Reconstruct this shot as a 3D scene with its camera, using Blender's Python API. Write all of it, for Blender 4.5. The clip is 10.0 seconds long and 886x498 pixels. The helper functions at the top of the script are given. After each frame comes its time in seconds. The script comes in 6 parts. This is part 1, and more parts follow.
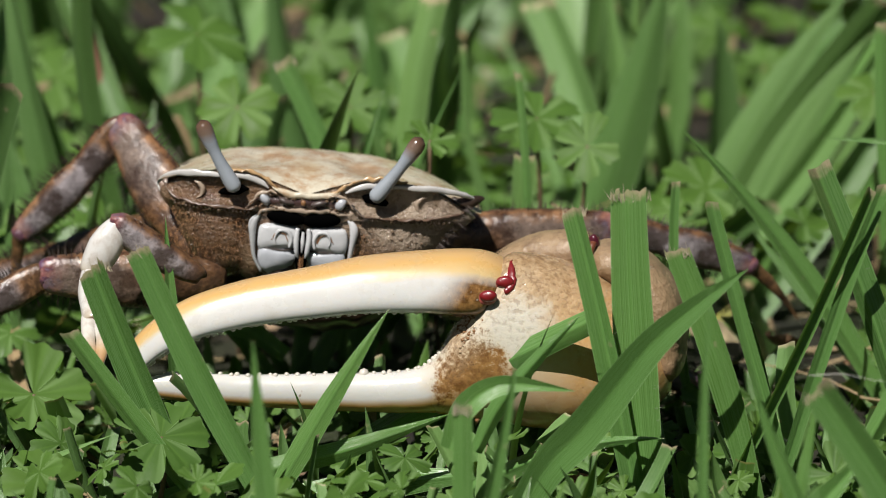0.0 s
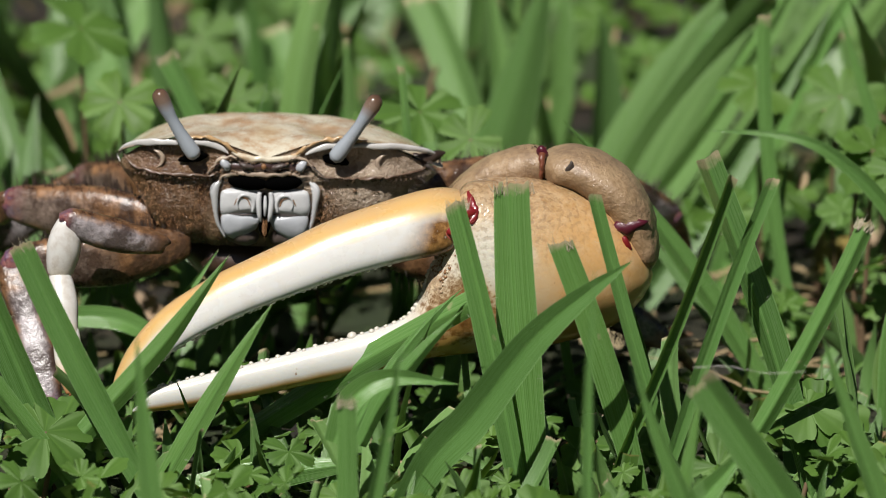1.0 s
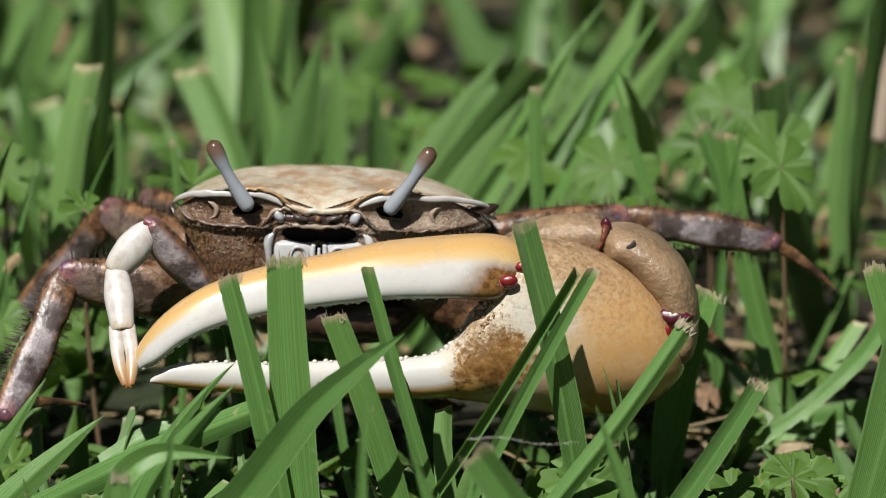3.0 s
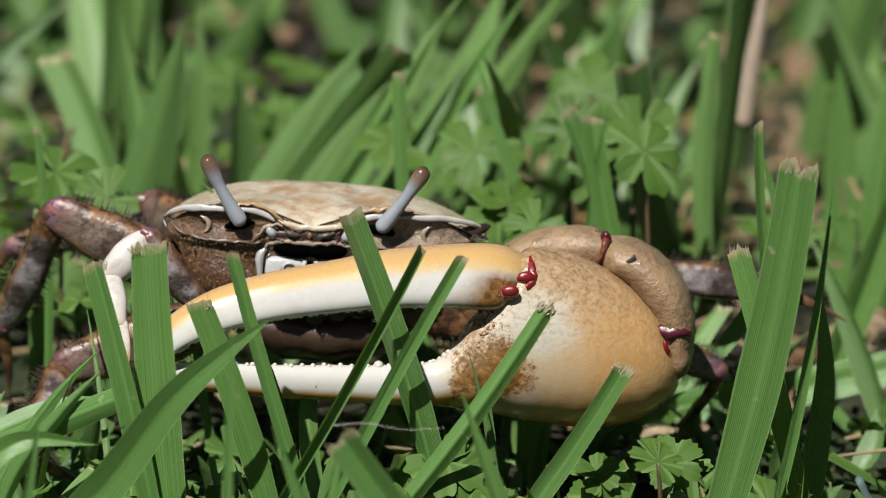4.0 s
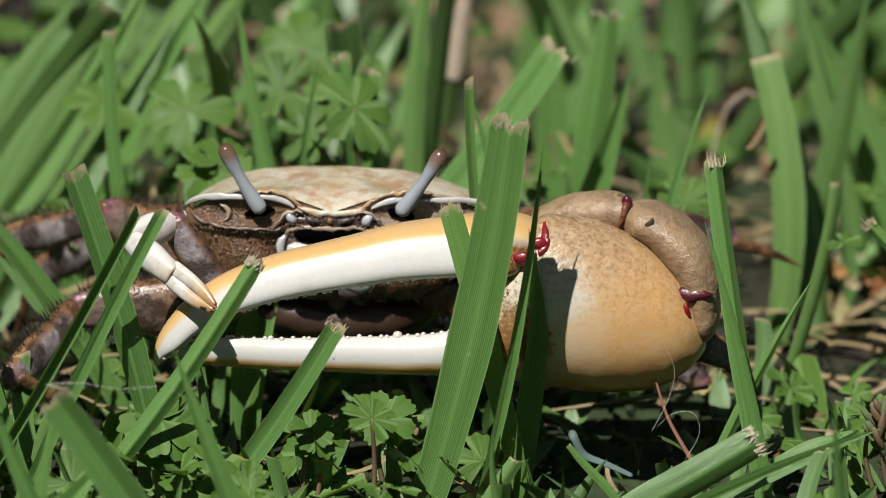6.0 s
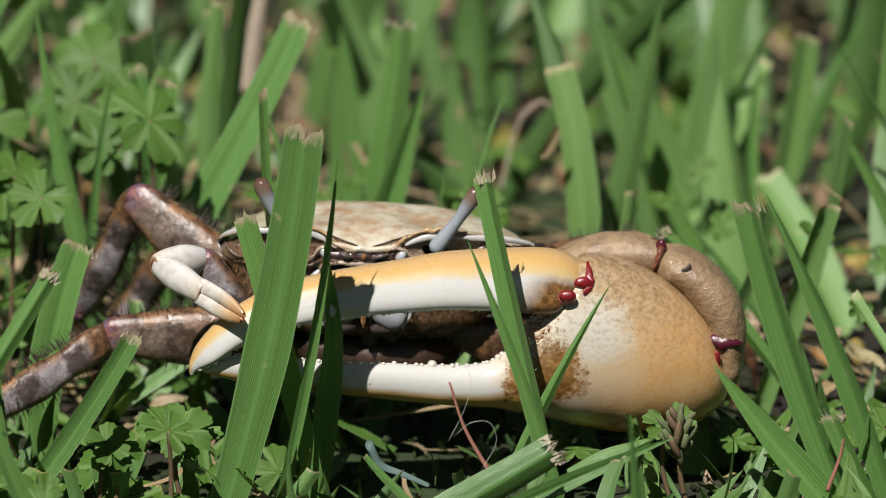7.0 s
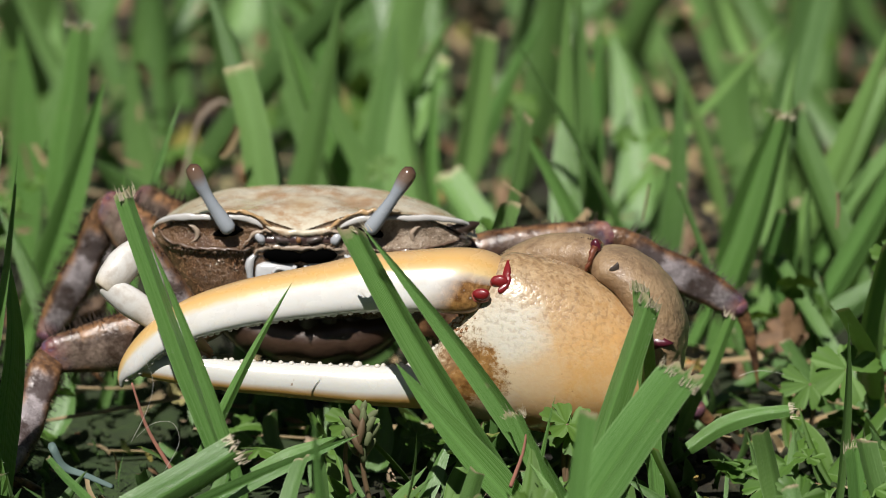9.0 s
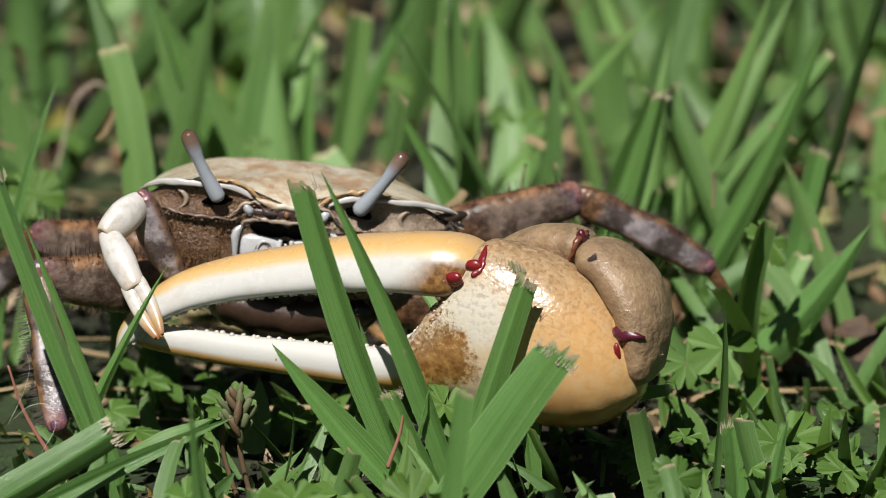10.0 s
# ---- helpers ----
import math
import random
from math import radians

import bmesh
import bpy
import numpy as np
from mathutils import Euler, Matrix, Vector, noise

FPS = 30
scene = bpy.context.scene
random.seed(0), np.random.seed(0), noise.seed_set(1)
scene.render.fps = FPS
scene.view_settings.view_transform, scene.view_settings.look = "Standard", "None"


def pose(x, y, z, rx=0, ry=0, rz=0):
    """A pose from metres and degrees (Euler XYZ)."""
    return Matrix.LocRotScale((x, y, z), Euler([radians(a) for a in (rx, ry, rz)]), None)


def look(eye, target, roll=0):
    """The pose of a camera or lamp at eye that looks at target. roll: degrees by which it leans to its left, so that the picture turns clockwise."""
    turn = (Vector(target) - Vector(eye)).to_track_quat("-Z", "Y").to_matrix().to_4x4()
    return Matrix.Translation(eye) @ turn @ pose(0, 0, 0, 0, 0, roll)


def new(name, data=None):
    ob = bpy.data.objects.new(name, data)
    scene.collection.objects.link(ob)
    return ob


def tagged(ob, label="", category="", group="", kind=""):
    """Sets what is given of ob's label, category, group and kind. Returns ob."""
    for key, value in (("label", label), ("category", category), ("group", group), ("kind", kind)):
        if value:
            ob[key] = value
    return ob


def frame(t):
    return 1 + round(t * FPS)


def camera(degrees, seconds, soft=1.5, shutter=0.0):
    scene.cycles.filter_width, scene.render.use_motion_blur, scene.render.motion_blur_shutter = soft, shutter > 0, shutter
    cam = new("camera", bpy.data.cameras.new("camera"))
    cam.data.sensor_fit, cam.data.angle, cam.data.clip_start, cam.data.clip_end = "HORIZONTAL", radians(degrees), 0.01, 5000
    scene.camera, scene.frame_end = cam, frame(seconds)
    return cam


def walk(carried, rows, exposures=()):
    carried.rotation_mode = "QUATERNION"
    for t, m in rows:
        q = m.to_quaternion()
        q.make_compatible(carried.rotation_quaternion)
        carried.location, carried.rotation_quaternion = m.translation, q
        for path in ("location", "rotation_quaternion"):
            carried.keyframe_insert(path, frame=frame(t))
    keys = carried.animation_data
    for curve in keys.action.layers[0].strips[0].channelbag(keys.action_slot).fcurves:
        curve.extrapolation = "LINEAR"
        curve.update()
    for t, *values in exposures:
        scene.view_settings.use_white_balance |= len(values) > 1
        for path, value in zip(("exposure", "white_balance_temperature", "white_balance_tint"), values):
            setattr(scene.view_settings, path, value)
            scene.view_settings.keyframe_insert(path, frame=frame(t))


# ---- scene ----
import itertools

# Lengths below are millimetres along the crab's way (s), behind it (d) and up (z).
MM = 0.001
RANGE = 800.0
EYE_HEIGHT = 222.0


def spot(s, d, z):
    """The place s mm along the arc round the camera, d mm beyond it, z mm up."""
    b = s / RANGE
    return Vector(((RANGE + d) * math.sin(b), (RANGE + d) * math.cos(b) - RANGE, z)) * MM


cam = camera(7.0, 10.0, soft=0.8)
cam.data.dof.use_dof = True
cam.data.dof.focus_distance = 0.808
cam.data.dof.aperture_fstop = 28.0
cam.data.dof.aperture_blades = 7
PAN = [(0.0, 0.0, -14.007), (0.5, 0.507, -14.048), (1.0, 0.95, -14.059), (1.5, 1.119, -14.022), (2.0, 1.593, -13.943), (2.5, 2.165, -13.569), (2.7, 2.438, -13.484), (3.8, 3.66, -13.518), (4.0, 3.901, -13.596), (4.5, 4.285, -13.735), (5.0, 4.787, -13.824), (5.2, 4.986, -13.866), (6.3, 6.8, -13.937), (6.5, 7.144, -13.928), (7.0, 7.916, -13.85), (7.5, 8.856, -13.777), (8.0, 9.548, -13.787), (8.5, 10.022, -13.823), (9.0, 10.515, -13.859), (9.5, 11.06, -13.917), (10.0, 11.525, -14.01)]
walk(cam, [(t, pose(0, -RANGE * MM, EYE_HEIGHT * MM, 90 + tilt, 0, -turn)) for t, turn, tilt in PAN])

world = bpy.data.worlds.new("sky")
scene.world = world
world.use_nodes = True
sky = world.node_tree.nodes.new("ShaderNodeTexSky")
sky.sky_type = "NISHITA"
sky.sun_disc = False
SUN_UP, SUN_SIDE = 55.0, -30.0  # degrees over the horizon; degrees to the left of straight behind the camera
sky.sun_elevation = radians(SUN_UP)
sky.sun_rotation = radians(180 + 30)
world.node_tree.links.new(sky.outputs[0], world.node_tree.nodes["Background"].inputs[0])
world.node_tree.nodes["Background"].inputs[1].default_value = 0.015
sun = new("sun", bpy.data.lights.new("sun", "SUN"))
sun.data.energy, sun.data.angle, sun.data.color = 4.9, radians(0.53), (1.0, 0.96, 0.915)
sun_way = Vector((math.sin(radians(SUN_SIDE)) * math.cos(radians(SUN_UP)), -math.cos(radians(SUN_SIDE)) * math.cos(radians(SUN_UP)), math.sin(radians(SUN_UP))))
sun.matrix_world = look(sun_way * 3, (0, 0, 0))
scene.view_settings.exposure = 0.36


# ---- materials ----
class Mat:
    """A node material under construction."""

    def __init__(self, name, rough=0.5):
        self.m = bpy.data.materials.new(name)
        self.m.use_nodes = True
        self.t = self.m.node_tree
        self.b = self.t.nodes["Principled BSDF"]
        self.b.inputs["Roughness"].default_value = rough
        self.tc = self.t.nodes.new("ShaderNodeTexCoord")

    def put(self, a, b):
        self.t.links.new(a, b)

    def node(self, kind, **values):
        n = self.t.nodes.new(kind)
        for k, v in values.items():
            n.inputs[k].default_value = v
        return n

    def noise(self, scale, detail=4.0, rough=0.6, coord=None):
        n = self.node("ShaderNodeTexNoise", Scale=scale, Detail=detail, Roughness=rough)
        self.put(coord or self.tc.outputs["Object"], n.inputs["Vector"])
        return n.outputs["Fac"]

    def attr(self, name):
        n = self.t.nodes.new("ShaderNodeAttribute")
        n.attribute_name = name
        return n.outputs["Fac"]

    def ramp(self, fac, *stops):
        n = self.t.nodes.new("ShaderNodeValToRGB")
        e = n.color_ramp.elements
        while len(e) < len(stops):
            e.new(0.5)
        for el, (at, colour) in zip(e, stops):
            el.position = at
            el.color = (*colour, 1) if len(colour) == 3 else colour
        self.put(fac, n.inputs["Fac"])
        return n.outputs["Color"]

    def level(self, fac, lo, hi):
        n = self.node("ShaderNodeMapRange")
        n.inputs["From Min"].default_value, n.inputs["From Max"].default_value = lo, hi
        self.put(fac, n.inputs["Value"])
        return n.outputs["Result"]

    def math(self, op, a, b):
        n = self.t.nodes.new("ShaderNodeMath")
        n.operation = op
        for k, v in enumerate((a, b)):
            if isinstance(v, (int, float)):
                n.inputs[k].default_value = v
            else:
                self.put(v, n.inputs[k])
        return n.outputs[0]

    def mix(self, fac, a, b, blend="MIX"):
        n = self.t.nodes.new("ShaderNodeMix")
        n.data_type, n.blend_type = "RGBA", blend
        for k, v in ((0, fac), (6, a), (7, b)):
            if isinstance(v, (int, float)):
                n.inputs[k].default_value = v
            elif isinstance(v, tuple):
                n.inputs[k].default_value = (*v, 1)
            else:
                self.put(v, n.inputs[k])
        return n.outputs[2]

    def colour(self, c, deep=1.0):
        if deep != 1.0:
            c = self.mix(1.0, c, (deep, deep, deep), "MULTIPLY")
        if isinstance(c, tuple):
            self.b.inputs["Base Color"].default_value = (*c, 1)
        else:
            self.put(c, self.b.inputs["Base Color"])
        return self

    def bump(self, height, strength=0.3, mm=0.2, wet=False):
        n = self.node("ShaderNodeBump", Strength=strength, Distance=mm * MM)
        self.put(height, n.inputs["Height"])
        self.put(n.outputs[0], self.b.inputs["Normal"])
        if wet:
            self.put(n.outputs[0], self.b.inputs["Coat Normal"])
        return self

    def gloss(self, fac, lo, hi):
        self.put(self.ramp(fac, (0.3, (lo,) * 3), (0.7, (hi,) * 3)), self.b.inputs["Roughness"])
        return self


def leaf_material(name, dark, light, tip, vein=24.0, through_light=0.3, rough=0.42, shine=0.65):
    """A grass or weed leaf: veins along it, blotches, dry ends, light that shines through."""
    m = Mat(name, rough)
    uv = m.t.nodes.new("ShaderNodeUVMap")
    sep = m.t.nodes.new("ShaderNodeSeparateXYZ")
    m.put(uv.outputs[0], sep.inputs[0])
    # veins: streaks that run the leaf's whole length
    own = m.t.nodes.new("ShaderNodeObjectInfo").outputs["Random"]
    lane = m.t.nodes.new("ShaderNodeCombineXYZ")
    m.put(m.math("MULTIPLY", sep.outputs[0], vein * 2.4), lane.inputs[0])
    m.put(m.math("MULTIPLY", sep.outputs[1], 0.12), lane.inputs[1])
    m.put(m.math("MULTIPLY", own, 57.0), lane.inputs[2])
    wave = m.math("MULTIPLY", m.math("SUBTRACT", m.noise(1.0, 3, 0.6, lane.outputs[0]), 0.5), 4.0)
    lines = m.node("ShaderNodeMath")
    lines.operation = "SINE"
    m.put(m.math("ADD", m.math("MULTIPLY", sep.outputs[0], vein * 6.283), m.math("MULTIPLY", m.noise(1.0, 2, 0.5, lane.outputs[0]), 5.0)), lines.inputs[0])
    wave = m.math("ADD", m.math("MULTIPLY", wave, 0.75), m.math("MULTIPLY", lines.outputs[0], 0.3))
    rib = m.level(m.math("ABSOLUTE", m.math("SUBTRACT", sep.outputs[0], 0.5), 0.0), 0.0, 0.09)
    info = m.t.nodes.new("ShaderNodeNewGeometry").outputs["Random Per Island"]
    fine = m.noise(900, 3)
    broad = m.noise(90, 3)
    base = m.mix(m.math("MULTIPLY_ADD", broad, 0.6), dark, light)
    tone = m.math("FRACT", m.math("ADD", own, info), 0.0)
    base = m.mix(m.math("MULTIPLY", tone, 0.7), base, light)
    base = m.mix(m.level(m.math("FRACT", m.math("MULTIPLY", tone, 7.3), 0.0), 0.55, 1.0), base, m.mix(0.38, base, dark))
    warm = m.level(m.math("FRACT", m.math("MULTIPLY", tone, 13.7), 0.0), 0.35, 1.0)
    base = m.mix(m.math("MULTIPLY", warm, 0.25), base, m.mix(1.0, base, (1.25, 1.02, 0.5), "MULTIPLY"))
    base = m.mix(m.level(wave, -0.9, 0.9), m.mix(0.26, base, dark), m.mix(0.32, base, light))
    base = m.mix(rib, m.mix(0.5, base, light), base)
    # fine pale veins of uneven strength, and a pale line along each edge
    pale = m.mix(0.5, light, (0.42, 0.58, 0.3))
    strong = m.math("MULTIPLY", m.level(lines.outputs[0], 0.35, 0.95), m.level(wave, -0.7, 0.9))
    base = m.mix(m.math("MULTIPLY", strong, 0.42), base, pale)
    rim = m.level(m.math("ABSOLUTE", m.math("SUBTRACT", sep.outputs[0], 0.5), 0.0), 0.468, 0.49)
    base = m.mix(m.math("MULTIPLY", rim, 0.45), base, pale)
    dry = m.math("MULTIPLY", m.level(m.math("ADD", m.attr("along"), m.math("MULTIPLY", fine, 0.06)), 1.0, 1.03), 1.0)
    base = m.mix(dry, base, tip)
    spots = m.level(m.noise(420, 2), 0.72, 0.78)
    base = m.mix(m.math("MULTIPLY", spots, 0.5), base, tip)
    m.colour(base)
    m.gloss(m.math("ADD", m.math("MULTIPLY", wave, 0.3), 0.5), rough * 0.75, rough * 1.5)
    m.bump(m.math("ADD", m.math("MULTIPLY", wave, 0.35), fine), 0.4, 0.12)
    m.b.inputs["Specular IOR Level"].default_value = shine
    tr = m.t.nodes.new("ShaderNodeBsdfTranslucent")
    m.put(m.mix(0.55, base, (0.2, 0.36, 0.03)), tr.inputs[0])
    mx = m.t.nodes.new("ShaderNodeMixShader")
    mx.inputs[0].default_value = through_light
    out = m.t.nodes["Material Output"]
    m.put(m.b.outputs[0], mx.inputs[1])
    m.put(tr.outputs[0], mx.inputs[2])
    m.put(mx.outputs[0], out.inputs[0])
    return m.m


GREEN = leaf_material("grass leaf", (0.010, 0.040, 0.005), (0.132, 0.285, 0.07), (0.42, 0.35, 0.22), rough=0.27, through_light=0.2)
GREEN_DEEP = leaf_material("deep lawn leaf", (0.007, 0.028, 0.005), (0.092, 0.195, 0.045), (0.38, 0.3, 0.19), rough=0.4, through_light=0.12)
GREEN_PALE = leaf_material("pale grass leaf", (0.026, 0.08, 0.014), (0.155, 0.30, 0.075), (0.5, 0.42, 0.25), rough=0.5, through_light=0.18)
GREEN_WEED = leaf_material("weed leaf", (0.014, 0.048, 0.008), (0.088, 0.175, 0.03), (0.2, 0.2, 0.06), vein=1.0, rough=0.6, shine=0.25, through_light=0.2)
STRAW = leaf_material("dry straw", (0.08, 0.05, 0.026), (0.34, 0.24, 0.13), (0.35, 0.28, 0.18), through_light=0.12, rough=0.7)


def soil_material():
    m = Mat("soil and litter", 0.95)
    a, b = m.noise(60, 6, 0.7), m.noise(420, 5, 0.7)
    base = m.ramp(a, (0.3, (0.006, 0.005, 0.003)), (0.55, (0.02, 0.013, 0.006)), (0.75, (0.045, 0.033, 0.017)))
    base = m.mix(m.level(b, 0.58, 0.72), base, (0.12, 0.09, 0.05))
    far = m.noise(14, 4)
    base = m.mix(m.level(far, 0.42, 0.62), base, m.mix(b, (0.012, 0.03, 0.006), (0.05, 0.09, 0.02)))
    m.colour(base)
    m.bump(m.math("ADD", a, b), 1.0, 2.5)
    return m.m


def litter_material():
    """Dead leaves: each its own brown, tan or fading yellow-green."""
    m = Mat("leaf litter", 0.7)
    own = m.t.nodes.new("ShaderNodeNewGeometry").outputs["Random Per Island"]
    base = m.ramp(own, (0.0, (0.08, 0.045, 0.022)), (0.3, (0.2, 0.11, 0.05)), (0.55, (0.28, 0.18, 0.1)), (0.75, (0.38, 0.29, 0.19)), (0.88, (0.25, 0.26, 0.05)), (1.0, (0.4, 0.14, 0.05)))
    fine = m.noise(700, 5, 0.7)
    m.colour(m.mix(m.level(fine, 0.35, 0.65), m.mix(1.0, base, (0.45, 0.45, 0.45), "MULTIPLY"), base))
    m.bump(fine, 0.7, 0.4)
    return m.m


LITTER = litter_material()
SOIL = soil_material()


SHELL = 0.66  # how light the shells are


def shell_material(name, stops, attribute, rough=(0.22, 0.5), grain=700, bumpy=0.15, stain=None, stain_amount=0.5, speck=0.3, spread=0.7, coat=0.25, stain_size=240, wet=False):
    """Crab shell: a colour run over an attribute of the shape, mottling, stains and fine pits."""
    m = Mat(name)
    big, fine = m.noise(190, 4), m.noise(grain, 4, 0.65)
    fac = m.math("ADD", m.attr(attribute), m.math("MULTIPLY", m.math("SUBTRACT", big, 0.5), spread))
    base = m.ramp(fac, *stops)
    base = m.mix(m.math("MULTIPLY", m.level(fine, 0.48, 0.72), speck), base, (0.24, 0.13, 0.05))
    if stain:
        base = m.mix(m.math("MULTIPLY", m.level(m.noise(stain_size, 6, 0.75), 0.44, 0.6), stain_amount), base, stain)
    m.colour(base, SHELL)
    m.gloss(m.noise(330, 3), *rough)
    m.bump(fine, bumpy, 0.25, wet)
    m.b.inputs["Coat Weight"].default_value = coat
    m.b.inputs["Coat Roughness"].default_value = 0.15
    return m.m


WHITE = (0.83, 0.82, 0.77)


def finger_material():
    """White finger: orange along the upper edge, rusty stain near the hinge, tiny specks."""
    m = Mat("finger shell", 0.2)
    big, fine = m.noise(210, 4), m.noise(1500, 4, 0.65)
    top = m.math("ADD", m.attr("top"), m.math("MULTIPLY", m.math("SUBTRACT", big, 0.5), 0.25))
    base = m.ramp(top, (0.0, (0.84, 0.83, 0.79)), (0.6, (0.84, 0.83, 0.79)), (0.74, (0.84, 0.62, 0.3)), (0.88, (0.8, 0.5, 0.18)), (1.0, (0.74, 0.48, 0.22)))
    low = m.math("MULTIPLY", m.level(m.math("ADD", m.attr("along"), m.math("MULTIPLY", m.math("SUBTRACT", top, 0.25), -0.12)), 0.69, 0.79), m.level(top, 0.74, 0.55))
    base = m.mix(m.math("MULTIPLY", low, m.level(fine, 0.12, 0.34)), base, m.mix(m.level(fine, 0.35, 0.65), (0.16, 0.07, 0.018), (0.46, 0.24, 0.08)))
    base = m.mix(m.math("MULTIPLY", m.level(m.noise(2600, 2), 0.7, 0.76), 0.5), base, (0.3, 0.2, 0.1))
    base = m.mix(m.math("MULTIPLY", m.level(m.noise(330, 5, 0.7), 0.55, 0.7), 0.2), base, (0.55, 0.42, 0.26))
    m.colour(base, SHELL)
    m.gloss(big, 0.2, 0.36)
    m.bump(fine, 0.08, 0.2)
    m.b.inputs["Subsurface Weight"].default_value = 0.15
    m.b.inputs["Subsurface Radius"].default_value = (0.0012, 0.0008, 0.0005)
    m.b.inputs["Coat Weight"].default_value = 0.12
    m.b.inputs["Coat Roughness"].default_value = 0.12
    return m.m


FINGER = finger_material()
CARAPACE = shell_material("carapace", ((0.0, (0.84, 0.77, 0.60)), (0.3, (0.76, 0.63, 0.42)), (0.6, (0.62, 0.40, 0.19)), (1.0, (0.48, 0.27, 0.11))), "edge", (0.2, 0.42), 800, 0.2, (0.50, 0.25, 0.09), 0.75, speck=0.3, wet=True)
TAN_SHELL = shell_material("tan pitted shell", ((0.0, (0.30, 0.17, 0.08)), (0.5, (0.40, 0.26, 0.14)), (1.0, (0.46, 0.32, 0.18))), "top", (0.4, 0.65), 1500, 0.9, (0.2, 0.125, 0.075), 0.65, speck=0.6, coat=0.35, wet=True)
SMALL_WHITE = shell_material("white shell", ((0.0, (0.86, 0.85, 0.82)), (0.7, (0.86, 0.84, 0.8)), (0.86, (0.78, 0.7, 0.56)), (0.97, (0.42, 0.17, 0.05)), (1.0, (0.35, 0.12, 0.03))), "along", (0.2, 0.4), 900, 0.1, (0.5, 0.36, 0.22), 0.2, spread=0.12)
SMALL_TIP = shell_material("brown-tipped shell", ((0.0, (0.86, 0.85, 0.82)), (0.45, (0.84, 0.8, 0.72)), (0.68, (0.66, 0.42, 0.2)), (0.85, (0.42, 0.17, 0.05)), (1.0, (0.35, 0.12, 0.03))), "along", (0.2, 0.4), 900, 0.1, (0.5, 0.36, 0.22), 0.2, spread=0.12)


def leg_material(name, grey_from, grey_to, pale):
    """Flat leg segment: lavender-grey face, brown edges and stains, purple ends."""
    m = Mat(name)
    big, mid, fine = m.noise(170, 4), m.noise(420, 5, 0.7), m.noise(1500, 4, 0.65)
    along, top = m.attr("along"), m.attr("top")
    along = m.math("ADD", along, m.math("MULTIPLY", m.math("SUBTRACT", big, 0.5), 0.25))
    brown = m.mix(m.level(mid, 0.35, 0.65), (0.04, 0.017, 0.008), (0.3, 0.155, 0.07))
    face = m.mix(m.level(mid, 0.35, 0.65), tuple(v * 0.4 for v in pale), pale)
    rim = m.math("ADD", m.math("ABSOLUTE", m.math("SUBTRACT", top, 0.5), 0.0), m.math("MULTIPLY", m.math("SUBTRACT", mid, 0.5), 0.35))
    inner = m.math("MULTIPLY", m.level(along, grey_from, grey_from + 0.1), m.level(along, grey_to, grey_to - 0.08))
    base = m.mix(m.math("MULTIPLY", inner, m.level(rim, 0.42, 0.25)), brown, face)
    base = m.mix(m.math("MULTIPLY", m.level(m.noise(260, 5, 0.7), 0.48, 0.6), 0.8), base, (0.035, 0.017, 0.011))
    ends = m.math("MAXIMUM", m.level(along, 0.8, 0.93), m.level(along, 0.09, 0.0))
    skin = m.ramp(m.noise(330, 4, 0.7), (0.36, (0.07, 0.03, 0.03)), (0.45, (0.13, 0.09, 0.19)), (0.54, (0.28, 0.08, 0.09)), (0.66, (0.5, 0.3, 0.28)))
    base = m.mix(m.math("MULTIPLY", ends, 0.75), base, skin)
    m.colour(base, 0.85)
    m.gloss(mid, 0.18, 0.5)
    m.bump(m.math("ADD", mid, m.math("MULTIPLY", fine, 0.6)), 0.7, 0.3, True)
    m.b.inputs["Coat Weight"].default_value = 0.5
    m.b.inputs["Coat Roughness"].default_value = 0.2
    return m.m


def knee_material():
    m = Mat("mottled joint", 0.3)
    a, b = m.noise(500, 4, 0.7), m.noise(1500, 3)
    base = m.ramp(a, (0.35, (0.06, 0.022, 0.025)), (0.48, (0.13, 0.06, 0.09)), (0.58, (0.24, 0.09, 0.08)), (0.7, (0.5, 0.34, 0.3)))
    m.colour(base, 0.85)
    m.bump(m.math("ADD", a, b), 0.6, 0.3, True)
    m.b.inputs["Coat Weight"].default_value = 0.6
    m.b.inputs["Coat Roughness"].default_value = 0.1
    return m.m


KNEE = knee_material()
LEG_SHELL = leg_material("leg shell", 0.45, 0.95, (0.26, 0.19, 0.15))
SHIN_SHELL = leg_material("shin shell", 0.22, 0.92, (0.42, 0.37, 0.38))
CLAW_TIP = leg_material("leg tip shell", 0.5, 0.7, (0.25, 0.15, 0.09))
STALK = shell_material("eye stalk skin", ((0.0, (0.44, 0.48, 0.52)), (0.6, (0.36, 0.4, 0.45)), (0.72, (0.24, 0.17, 0.13)), (0.85, (0.17, 0.1, 0.065)), (1.0, (0.1, 0.055, 0.035))), "along", (0.12, 0.3), 1200, 0.05, spread=0.15, speck=0.1)


